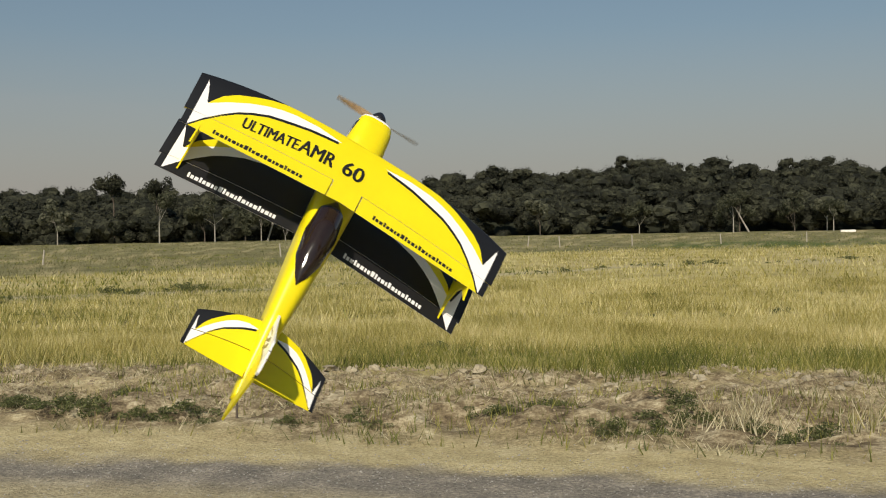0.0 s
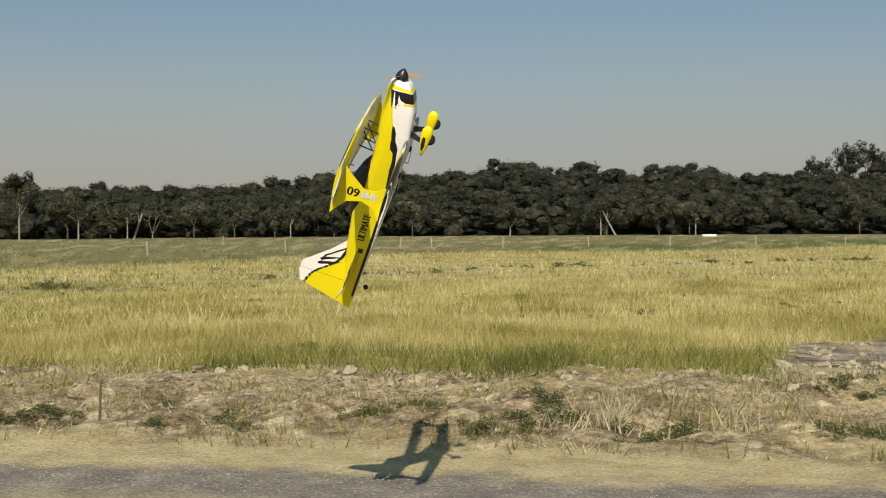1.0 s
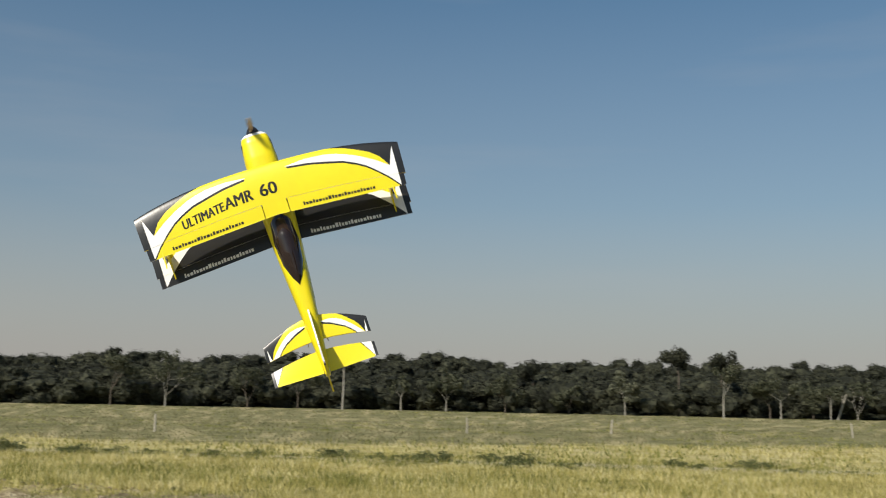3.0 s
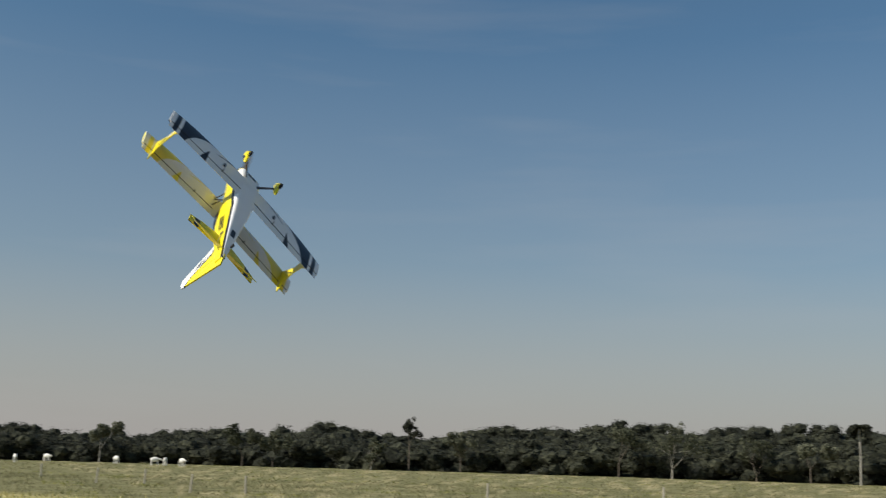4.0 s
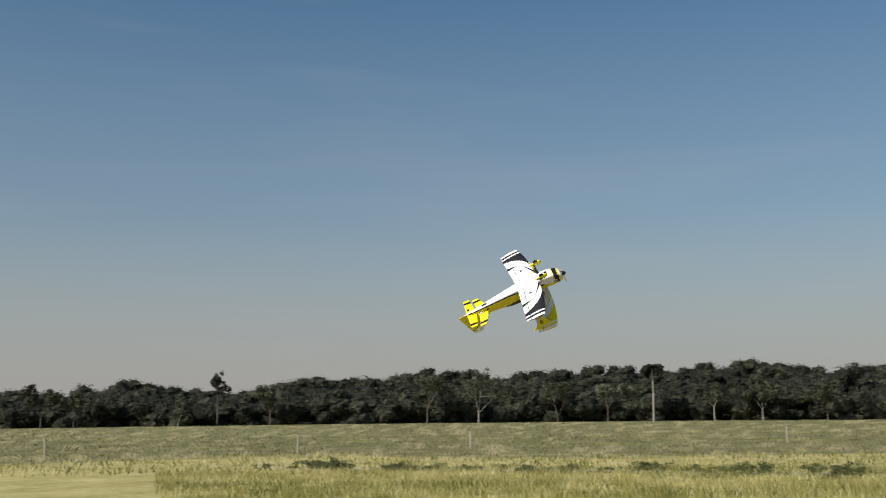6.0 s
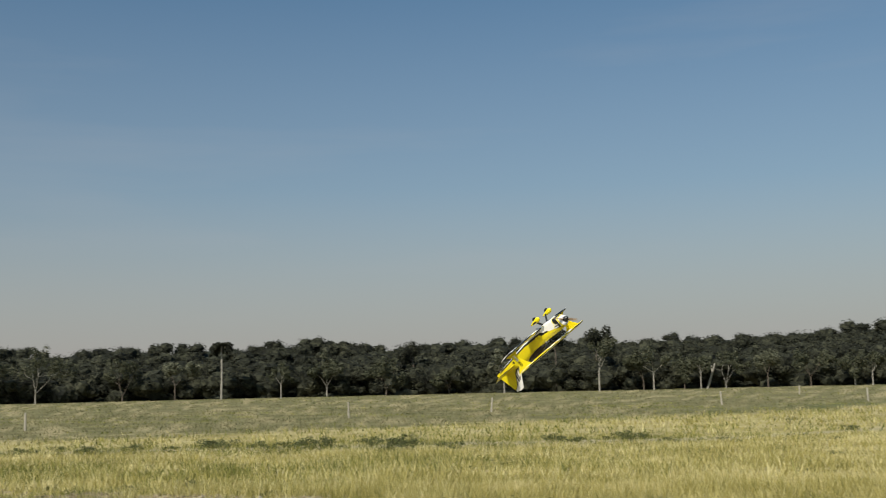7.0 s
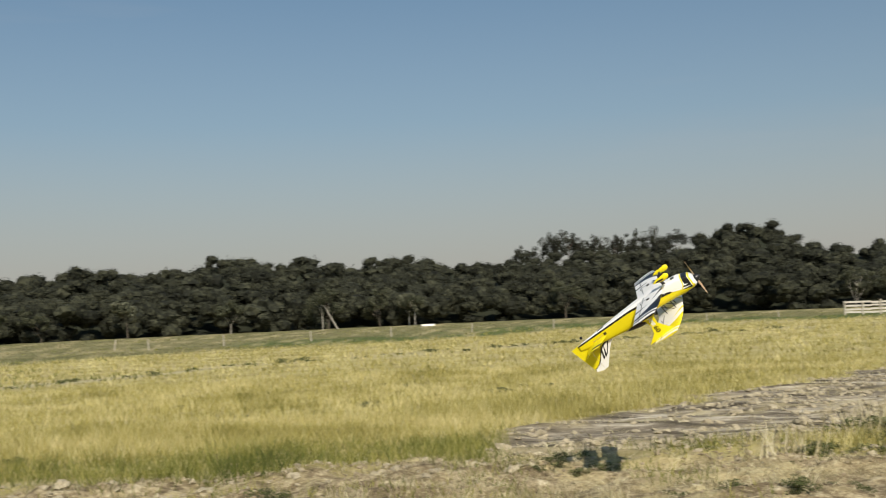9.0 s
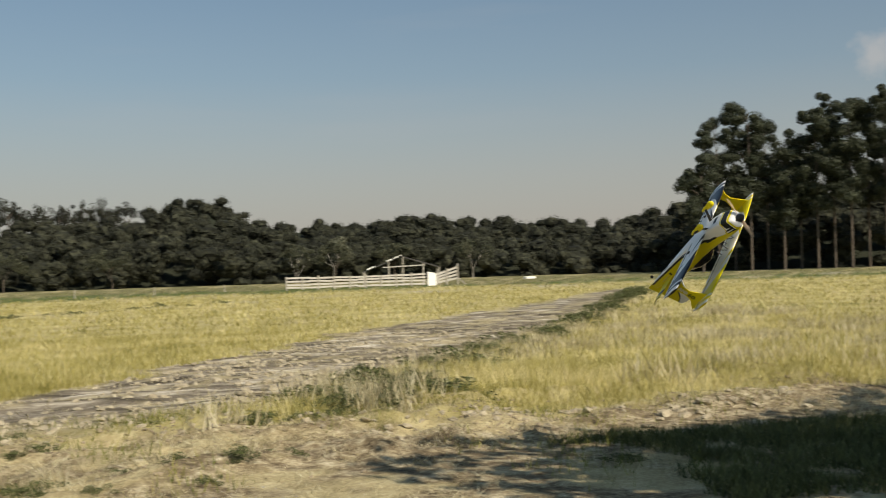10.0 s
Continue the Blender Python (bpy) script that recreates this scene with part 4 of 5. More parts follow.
def film_cover(name, base, *layers):
    """Printed covering film: a base colour and layers that show where their stored field is above zero."""
    m, nt, b = material(name, 0.32, 0.0, 0.45)
    shade = ramp(nt, noise_tex(nt, 0.12), (0.3, tuple(c * 0.93 for c in base)), (0.7, base))
    for field, colour in layers:
        shade = mixed(nt, math_node(nt, "GREATER_THAN", attr(nt, field), 0.0), shade, colour)
    nt.links.new(shade, b.inputs["Base Color"])
    bump(nt, b, noise_tex(nt, 0.05, 2.0), 0.0015, 0.35)
    return m


FILM_UPPER_TOP = film_cover("film_upper_top", YELLOW, ("f_black", BLACK), ("f_white", WHITE))
FILM_LOWER_TOP = film_cover("film_lower_top", BLACK, ("f_sliver", YELLOW), ("f_white", WHITE))
FILM_UPPER_UNDER = film_cover("film_upper_under", WHITE, ("f_black", YELLOW))
FILM_LOWER_UNDER = film_cover("film_lower_under", WHITE, ("f_black", BLACK))
FILM_TAIL_UNDER = film_cover("film_tail_under", YELLOW, ("f_black", BLACK))
FILM_BODY = film_cover("film_body", YELLOW, ("f_white", WHITE), ("f_black", BLACK), ("f_ring", YELLOW))
FILM_FIN = film_cover("film_fin", YELLOW, ("f_white", WHITE), ("f_black", BLACK))
PLASTIC_BLACK = plain("black_plastic", (0.016, 0.016, 0.017), 0.35, spec=0.5, vary=0.2, size=0.05)
CARBON = plain("carbon_rod", (0.02, 0.02, 0.022), 0.4, spec=0.5, vary=0.3, size=0.02)
RUBBER = plain("rubber", (0.02, 0.02, 0.02), 0.85, vary=0.2, size=0.02)
STEEL = plain("steel_wire", (0.45, 0.45, 0.46), 0.35, 0.9, vary=0.1, size=0.02)
PLAIN_YELLOW = plain("yellow_film", YELLOW, 0.32, spec=0.45, vary=0.05, size=0.1)
PLAIN_WHITE = plain("white_film", WHITE, 0.35, spec=0.45, vary=0.05, size=0.1)
INK_BLACK = plain("black_lettering", (0.015, 0.015, 0.016), 0.4, vary=0.1, size=0.05)
CANOPY = plain("tinted_canopy", (0.022, 0.013, 0.010), 0.06, spec=0.6, vary=0.3, size=0.1)
PROP_WOOD = plain("propeller_wood", (0.40, 0.28, 0.17), 0.35, vary=0.2, size=0.05)


def top_fields(s, c, chord, half):
    """Black tips and outline, white flash and yellow sliver on the upper side; s root to tip, c nose to tail."""
    ca = np.interp(s, [0.13, 0.33, 0.45, 0.57, 0.66, 0.73, 0.80, 0.88, 0.935, 0.96, 1.0], [0.165, 0.21, 0.26, 0.31, 0.39, 0.475, 0.605, 0.785, 0.95, 1.05, 1.2])
    cb = np.interp(s, [0.13, 0.30, 0.45, 0.53, 0.60, 0.70, 0.80, 0.90, 1.0], [0.165, 0.115, 0.118, 0.145, 0.185, 0.27, 0.385, 0.535, 0.7])
    cc = np.interp(s, [0.40, 0.48, 0.60, 0.67, 0.77, 0.84, 0.88, 0.90, 0.93], [-0.03, 0.0, 0.06, 0.115, 0.205, 0.32, 0.46, 0.54, 0.7])
    right = 0.948
    band = np.minimum(np.minimum(c - cb, ca - c) * chord, np.minimum(s - 0.13, 0.93 - s) * half)
    spike = np.minimum(np.minimum(right - s, s - (0.948 - 0.11 * (c - 0.10))) * half, (ca - c) * chord)
    white = np.maximum(band, spike)
    outline = np.minimum(np.minimum(c - ca, ca + 0.042 - c) * chord, (s - 0.16) * half)
    black = np.maximum(np.maximum(outline, (s - right) * half), np.minimum((cc - c) * chord, (s - 0.40) * half))
    sliver = np.minimum(np.minimum(cb - c, c - cc) * chord, np.minimum(s - 0.3, 0.90 - s) * half)
    return white, black, sliver


def under_fields(s, c, chord, half):
    """Tip stripes, a large swept field and two crescents on the under side."""
    inner = np.interp(c, [0, 0.12, 0.25, 0.5, 0.75, 1.0], [0.40, 0.54, 0.62, 0.71, 0.76, 0.79])
    stripe = np.minimum(s - 0.90, 0.948 - s)
    field = np.minimum(s - inner, 0.865 - s)
    cres = 0.05 * (1 - c / 0.38) - np.abs(s - (0.17 + 0.95 * c - 0.3 * c * c))
    wedge = np.minimum(0.07 * (c - 0.45) - np.abs(s - (0.50 + 0.06 * c)), 1.0)
    return np.maximum(np.maximum(stripe, field), np.maximum(cres, wedge)) * half


def stripe_fields(s, c, chord, half):
    return np.minimum(s - 0.72, 0.86 - s) * half


class Planform:
    """A tapered surface, symmetrical about the body, with a thick rounded section."""

    def __init__(self, half, le_root, te_root, le_tip, te_tip, z, thick, bow=2.0, rake=0.0):
        self.half, self.z, self.thick, self.bow, self.rake = half, z, thick, bow, rake
        self.le_root, self.te_root, self.le_tip, self.te_tip = le_root, te_root, le_tip, te_tip

    def place(self, s, c, up):
        """Point on the surface; s signed from right (-1) to left (1) tip."""
        a = np.abs(s)
        le = self.le_root + (self.le_tip - self.le_root) * a ** self.bow
        te = self.te_root + (self.te_tip - self.te_root) * a
        chord = le - te
        t = self.thick * chord * (2.97 * np.sqrt(np.clip(c, 0, 1)) - 1.26 * c - 3.52 * c ** 2 + 2.84 * c ** 3 - 1.01 * c ** 4) * (1 - 0.15 * a ** 8)
        return np.stack([le - c * chord, s * (self.half - self.rake * c * a), self.z + up * np.maximum(t, 0.0008)], -1)


def surface(name, plan, s0, s1, c0, c1, top_mat, under_mat, under, parent, label="", raised=0.0):
    """A closed panel of a planform between two span and chord stations."""
    ns, nc = max(4, int(abs(s1 - s0) * plan.half / 0.005)), max(4, int((c1 - c0) * 0.24 / 0.0045))
    s = np.linspace(s0, s1, ns + 1)
    c = c0 + (c1 - c0) * (np.linspace(0, 1, nc + 1) ** (1.6 if c0 == 0 else 1.0))
    S, C = np.meshgrid(s, c, indexing="ij")
    verts, faces, mats, fields = [], [], [], {"f_white": [], "f_black": [], "f_sliver": []}
    for up in (1, -1):
        p = plan.place(S, C, up)
        p[..., 2] += raised * (C - c0) * (plan.le_root - plan.te_root)
        p = p.reshape(-1, 3)
        k = len(verts)
        verts += p.tolist()
        i = np.arange(S.size).reshape(S.shape) + k
        q = np.stack([i[:-1, :-1], i[1:, :-1], i[1:, 1:], i[:-1, 1:]], -1).reshape(-1, 4)
        q = q if up < 0 else q[:, ::-1]
        if s1 < s0:
            q = q[:, ::-1]
        faces += q.tolist()
        mats += [0 if up > 0 else 1] * len(q)
        a, cc = np.abs(S).ravel(), C.ravel()
        if up > 0:
            w, b, y = top_fields(a, cc, 0.24, plan.half)
        else:
            b = under(a, cc, 0.24, plan.half)
            w, y = b * 0 - 1, b * 0 - 1
        for key, val in (("f_white", w), ("f_black", b), ("f_sliver", y)):
            fields[key].append(val)
    n = S.size
    i = np.arange(n).reshape(S.shape)
    for edge in (i[0], i[-1], i[:, 0], i[:, -1]):
        for a, b in zip(edge[:-1].tolist(), edge[1:].tolist()):
            faces.append((a, b, b + n, a + n))
            mats.append(1)
    me = mesh_from(name, verts, faces)
    give(me, *[put(k, np.concatenate(v)) for k, v in fields.items()])
    me.materials.append(top_mat)
    me.materials.append(under_mat)
    me.polygons.foreach_set("material_index", mats)
    return part(name, me, top_mat, parent, label)


def tube(name, p, q, r, material, parent, sides=8, label=""):
    bm = bmesh.new()
    limb(bm, p, q, r, r, sides)
    bm.faces.new([v for v in bm.verts[:sides]][::-1])
    return part(name, bm, material, parent, label)


def plate(name, outline, y, thick, material, parent, label=""):
    """A flat plate in the x-z plane, cut to an outline, with a bevelled rim."""
    bm = bmesh.new()
    a = [bm.verts.new((x, y - thick / 2, z)) for x, z in outline]
    b = [bm.verts.new((x, y + thick / 2, z)) for x, z in outline]
    n = len(outline)
    bm.faces.new(a)
    bm.faces.new(b[::-1])
    for i in range(n):
        bm.faces.new((a[i], b[i], b[(i + 1) % n], a[(i + 1) % n]))
    bmesh.ops.recalc_face_normals(bm, faces=bm.faces[:])
    return part(name, bm, material, parent, label)


def lettering(name, text, size, parent, material, place, squeeze=1.0, label=""):
    """Flat letters of the built-in font, squeezed to a length, laid on a surface: place(u, v) gives the point for text coordinates."""
    cu = bpy.data.curves.new(name, "FONT")
    cu.body, cu.size, cu.fill_mode, cu.resolution_u = text, size, "FRONT", 3
    ob = bpy.data.objects.new(name, cu)
    scene.collection.objects.link(ob)
    bpy.context.view_layer.update()
    me = bpy.data.meshes.new_from_object(ob.evaluated_get(bpy.context.evaluated_depsgraph_get()))
    bpy.data.objects.remove(ob)
    bm = bmesh.new()
    bm.from_mesh(me)
    bmesh.ops.triangulate(bm, faces=bm.faces[:])
    long = max(v.co.x for v in bm.verts)
    flat = [v.co.copy() for v in bm.verts]
    tris = [[v.index for v in f.verts] for f in bm.faces]
    bm.free()
    # drawn three times, a hair apart, for a bold face
    bm = bmesh.new()
    for shift in (-0.028 * size, 0.0, 0.028 * size):
        verts = [bm.verts.new(Vector(place(c.x * squeeze / long + shift, c.y))) for c in flat]
        for t in tris:
            bm.faces.new([verts[i] for i in t])
    return part(name, bm, material, parent, label)


def bar(name, length, height, parent, material, place, pieces):
    """A line of unreadable writing as a row of plain bars."""
    bm = bmesh.new()
    u = 0.0
    for k, w in enumerate(pieces):
        x0, x1 = u * length, (u + w) * length
        h = height * (1.0 if k % 9 == 0 or k % 5 == 3 else 0.72)
        v = [bm.verts.new(Vector(place(x, y))) for x, y in ((x0, 0), ((x0 + x1) / 2, 0), (x1, 0), (x1, h), ((x0 + x1) / 2, h), (x0, h))]
        bm.faces.new(v)
        u += w + 0.012
    return part(name, bm, material, parent)


BODY_X = [0.388, 0.375, 0.34, 0.25, 0.10, -0.05, -0.20, -0.40, -0.60, -0.80, -0.90]
BODY_LOW = [0.0, -0.022, -0.05, -0.082, -0.098, -0.10, -0.094, -0.080, -0.064, -0.048, -0.040]
BODY_TOP = [0.074, 0.086, 0.094, 0.096, 0.082, 0.072, 0.080, 0.096, 0.075, 0.040, 0.022]
BODY_WIDE = [0.052, 0.068, 0.078, 0.084, 0.084, 0.082, 0.074, 0.058, 0.041, 0.023, 0.012]


def body_at(x, a):
    lo, hi, w = (np.interp(-x, [-v for v in BODY_X], k) for k in (BODY_LOW, BODY_TOP, BODY_WIDE))
    cy, sz = np.cos(a), np.sin(a)
    e = np.where(sz < 0, 0.30, 0.66)
    return np.stack([x, w * np.sign(cy) * np.abs(cy) ** e, (lo + hi) / 2 + (hi - lo) / 2 * np.sign(sz) * np.abs(sz) ** e], -1)


def build_fuselage(plane):
    x = np.concatenate([np.linspace(0.388, 0.34, 8)[:-1], np.linspace(0.34, -0.90, 150)])
    a = np.linspace(0, 2 * math.pi, 97)[:-1]
    X, A = np.meshgrid(x, a, indexing="ij")
    p = body_at(X, A)
    n, k = X.shape
    i = np.arange(n * k).reshape(n, k)
    j = np.roll(i, -1, axis=1)
    faces = np.stack([i[:-1], j[:-1], j[1:], i[1:]], -1).reshape(-1, 4).tolist() + [i[0].tolist()[::-1], i[-1].tolist()]
    me = mesh_from("fuselage", p.reshape(-1, 3), faces)
    x, y, z = p.reshape(-1, 3).T
    line = np.interp(x, [-0.95, -0.6, -0.3, -0.1, 0.08, 0.2, 0.3, 0.36, 0.4], [-0.030, -0.048, -0.062, -0.052, -0.022, 0.022, 0.05, 0.062, 0.075])
    white = np.maximum(line - z, x - 0.368)
    swoosh = np.interp(x, [-0.95, -0.3, -0.1, 0.06, 0.16, 0.2], [0.007, 0.009, 0.013, 0.022, 0.006, -0.01])
    black = swoosh - np.abs(z - line)
    # dark band round the chin, drawn out to flames on the flanks
    reach = np.interp(z, [-0.1, 0.0, 0.035, 0.055, 0.075], [0.300, 0.288, 0.258, 0.235, 0.36])
    chin = np.minimum(np.minimum(x - reach, 0.345 - x), 0.012 - z)
    flame = x * 0 - 1
    for low, start in ((0.052, 0.215), (0.030, 0.190), (0.006, 0.205)):
        width = 0.0085 * (x - start) / (0.33 - start)
        flame = np.maximum(flame, np.minimum(np.minimum(x - start, 0.342 - x), width - np.abs(z - (low + 0.22 * (x - 0.30)))))
    black = np.maximum(black, np.maximum(chin, flame))
    ring = np.maximum(np.minimum(x - 0.347, 0.362 - x), np.minimum(x - (reach - 0.014), reach - 0.002 - x) * (z < 0.05))
    give(me, put("f_white", white), put("f_black", black), put("f_ring", ring))
    part("fuselage", me, FILM_BODY, plane, "yellow and white film-covered body with black flames", True)
    for name, x0, x1, half in (("belly_hatch", -0.655, -0.585, 0.015), ("belly_vent", 0.20, 0.235, 0.036)):
        bm = bmesh.new()
        low = [float(np.interp(-v, [-q for q in BODY_X], BODY_LOW)) for v in (x0, x1)]
        v = [bm.verts.new((px, py, low[i] + dz)) for i, px in enumerate((x0, x1)) for py in (-half, half) for dz in (-0.0015, 0.004)]
        for f in ((0, 1, 3, 2), (4, 6, 7, 5), (0, 4, 5, 1), (2, 3, 7, 6), (0, 2, 6, 4), (1, 5, 7, 3)):
            bm.faces.new([v[i] for i in f])
        part(name, bm, PLASTIC_BLACK, plane, "black opening in the belly")
    # canopy
    u = np.linspace(0, 1, 40)
    b = np.linspace(0, math.pi, 21)
    U, B = np.meshgrid(u, b, indexing="ij")
    cx = -0.055 - 0.40 * U
    hi = np.interp(U, [0, 0.12, 0.35, 0.6, 0.85, 1], [0.0, 0.030, 0.062, 0.050, 0.018, 0.0])
    base = np.interp(-cx, [-v for v in BODY_X], BODY_TOP) - 0.016
    wide = np.interp(U, [0, 0.12, 0.4, 0.7, 0.9, 1], [0.012, 0.052, 0.062, 0.050, 0.026, 0.002])
    pts = np.stack([cx, wide * np.cos(B), base + (hi + 0.020) * np.sin(B)], -1).reshape(-1, 3)
    i = np.arange(U.size).reshape(U.shape)
    q = np.stack([i[:-1, :-1], i[:-1, 1:], i[1:, 1:], i[1:, :-1]], -1).reshape(-1, 4)
    part("canopy", mesh_from("canopy", pts, q.tolist()), CANOPY, plane, "dark tinted glossy canopy", True)


def revolve(name, profile, material, parent, m, label="", sides=28):
    """A body turned about its x axis from (x, radius) stations."""
    v, f = [], []
    for x, r in profile:
        v += [(x, r * math.cos(2 * math.pi * i / sides), r * math.sin(2 * math.pi * i / sides)) for i in range(sides)]
    for k in range(len(profile) - 1):
        f += [(k * sides + i, k * sides + (i + 1) % sides, (k + 1) * sides + (i + 1) % sides, (k + 1) * sides + i) for i in range(sides)]
    f += [tuple(range(sides))[::-1], tuple(range((len(profile) - 1) * sides, len(profile) * sides))]
    ob = part(name, mesh_from(name, v, f), material, parent, label, True)
    ob.matrix_basis = m
    return ob


def build_airscrew(plane):
    revolve("spinner", [(0.0, 0.036), (0.012, 0.035), (0.03, 0.027), (0.045, 0.016), (0.054, 0.006), (0.057, 0.001)], PLASTIC_BLACK, plane, pose(0.39, 0, 0.037), "black pointed spinner")
    for side in (1, -1):
        hole = revolve("air_intake", [(-0.004, 0.002), (-0.003, 0.012), (0.003, 0.013), (0.0045, 0.002)], PLASTIC_BLACK, plane, pose(0.3885, side * 0.033, 0.022), "dark cooling air intake")
        hole.scale = (1, 1.0, 0.8)
    v, f = [], []
    for side in (1, -1):
        k = len(v)
        for t in np.linspace(0, 1, 9):
            r, w = 0.01 + 0.178 * t, 0.006 + 0.009 * math.sin(math.pi * min(1, t * 0.9 + 0.1)) ** 0.8
            tw = radians(42 - 30 * t)
            for u, h in ((-1, 0), (0, 0.0025), (1, 0), (0, -0.0015)):
                v.append((u * w * math.sin(tw) + h, side * r, side * u * w * math.cos(tw)))
        for t in range(8):
            for i in range(4):
                f.append((k + 4 * t + i, k + 4 * t + (i + 1) % 4, k + 4 * t + 4 + (i + 1) % 4, k + 4 * t + 4 + i))
        f.append(tuple(k + 32 + i for i in range(4)))
    prop = part("propeller", mesh_from("propeller", v, f), PROP_WOOD, plane, "two-bladed brown propeller spinning")
    prop.matrix_basis = pose(0.402, 0, 0.037)
    return prop


def build_plane():
    plane = thing("model_biplane", "yellow white and black aerobatic model biplane hovering nose high", "model aeroplane")
    build_fuselage(plane)
    prop = build_airscrew(plane)
    upper = Planform(0.667, 0.165, -0.105, 0.080, -0.149, 0.164, 0.055, 2.6, 0.016)
    lower = Planform(0.666, 0.105, -0.165, 0.014, -0.216, -0.085, 0.055, 2.6, 0.004)
    for wing_name, plan, top, under in (("upper_wing", upper, FILM_UPPER_TOP, FILM_UPPER_UNDER), ("lower_wing", lower, FILM_LOWER_TOP, FILM_LOWER_UNDER)):
        w = surface(wing_name, plan, -1, 1, 0.0, 0.740, top, under, under_fields, plane, "yellow topped wing" if plan is upper else "black topped wing, white below")
        surface("wing_root_panel", plan, -0.09, 0.09, 0.740, 1.0, top, under, under_fields, w)
        for side in (1, -1):
            ail = surface("aileron", plan, side * 0.097, side * 0.985, 0.745, 1.0, top, under, under_fields, w)
            hinge = plan.place(np.array([side * 0.097, side * 0.985]), np.array([0.7415, 0.7415]), -1)
            tube("hinge_gap", hinge[0] + [0, 0, -0.0002], hinge[1] + [0, 0, -0.0002], 0.003, PLASTIC_BLACK, w)
            # rows of small writing along the aileron
            start = 0.80 if side > 0 else -0.20
            ink = INK_BLACK if plan is upper else WHITE_INK

            def on_aileron(u, v, plan=plan, start=start):
                s = start - u / plan.half
                return plan.place(np.array(s), np.array(0.945 - v / 0.24), 1) + np.array([0, 0, 0.0012])

            bar("writing", 0.385, 0.015 if plan is upper else 0.019, w, ink, on_aileron, [0.022 + 0.008 * (k * 7 % 3) for k in range(23)])
            # servo, horn and link under the panel
            servo = plan.place(np.array(side * 0.34), np.array(0.5), -1)
            if plan is lower:
                bm = bmesh.new()
                box(bm, servo[0] - 0.014, servo[1] - 0.007, servo[2] - 0.012, servo[0] + 0.014, servo[1] + 0.007, servo[2] + 0.002)
                part("servo", bm, PLASTIC_BLACK, w)
                tube("link_rod", servo + [0, 0, -0.012], servo + [-0.085, 0, -0.016], 0.0022, STEEL, w)
            tube("horn", plan.place(np.array(side * 0.34), np.array(0.80), -1), plan.place(np.array(side * 0.34), np.array(0.80), -1) + [0, 0, -0.02], 0.003, PLASTIC_BLACK, w)

    def on_upper(y0):
        def place(u, v):
            y = y0 - u
            x0 = float(np.interp(y, [0.05, 0.225, 0.45], [0.003, -0.009, -0.045]))
            s = y / upper.half
            le = upper.le_root + (upper.le_tip - upper.le_root) * abs(s) ** upper.bow
            te = upper.te_root + (upper.te_tip - upper.te_root) * abs(s)
            return upper.place(np.array(s), np.array((le - (x0 + v)) / (le - te)), 1) + np.array([0, 0, 0.0012])
        return place

    wing = [o for o in plane.children if o.name.startswith("upper_wing")][0]
    lettering("lettering", "ULTIMATE", 0.066, wing, INK_BLACK, on_upper(0.455), 0.218, "black wing lettering")
    lettering("lettering", "AMR", 0.084, wing, INK_BLACK, on_upper(0.231), 0.142, "black wing lettering")
    lettering("lettering", "60", 0.088, wing, INK_BLACK, on_upper(0.054), 0.087, "black wing number")
    # plates between the wing tips
    outline = [(0.075, 0.168), (0.015, 0.10), (-0.035, 0.03), (-0.03, -0.03), (0.005, -0.078), (-0.185, -0.078), (-0.120, -0.035), (-0.100, 0.03), (-0.120, 0.10), (-0.205, 0.168)]
    for side in (1, -1):
        y = side * 0.575
        pl = plate("tip_strut", outline, y, 0.006, PLAIN_YELLOW, plane, "yellow plate strut joining the wings")
        off = side * 0.0042

        def on_plate(u, v, side=side, y=y, off=off):
            # reads along the strut from the lower to the upper wing
            return (-0.042 - v, y + off, -0.045 + u) if side < 0 else (-0.092 + v, y + off, -0.045 + u)

        lettering("lettering", "60", 0.062, pl, INK_BLACK, lambda u, v, f=on_plate: f(u + 0.092, v), 0.062, "black number on the strut")
        lettering("lettering", "AMR", 0.058, pl, PLAIN_WHITE, on_plate, 0.085, "white strut lettering")
        # cabane struts
        for x in (0.10, 0.0):
            tube("cabane_strut", (x, side * 0.075, 0.168), (x - 0.015, side * 0.060, 0.070), 0.0042, CARBON, plane)
        tube("cabane_brace", (0.10, side * 0.075, 0.165), (-0.012, side * 0.062, 0.078), 0.0034, CARBON, plane)
        # side lettering
        if side < 0:
            lettering("lettering", "ULTIMATE", 0.056, plane, INK_BLACK,
                  lambda u, v, side=side: (lambda q: (q[0], q[1] + side * 0.0015, q[2]))(body_side(-0.54 + u if side < 0 else -0.34 - u, -0.012 + v, side)), 0.165, "black side lettering")
        # undercarriage
        leg = plate("gear_leg", [(0.0, 0.0), (0.035, 0.0), (0.028, -0.115), (0.008, -0.115)], 0, 0.005, CARBON, plane, "black sprung undercarriage leg")
        leg.matrix_basis = pose(0.115, side * 0.045, -0.088, -side * -42, 0, 0)
        pant = revolve("wheel_pant", [(-0.085, 0.002), (-0.06, 0.011), (-0.02, 0.020), (0.03, 0.026), (0.06, 0.024), (0.078, 0.014), (0.083, 0.002)], PLAIN_YELLOW, plane, pose(0.15, side * 0.142, -0.175, 0, 0, 0), "yellow teardrop wheel pant")
        pant.scale = (1, 0.72, 1.15)
        revolve("pant_flash", [(-0.05, 0.004), (-0.02, 0.010), (0.02, 0.012), (0.04, 0.004)], PLASTIC_BLACK, pant, pose(0.0, side * 0.0135, 0.004))
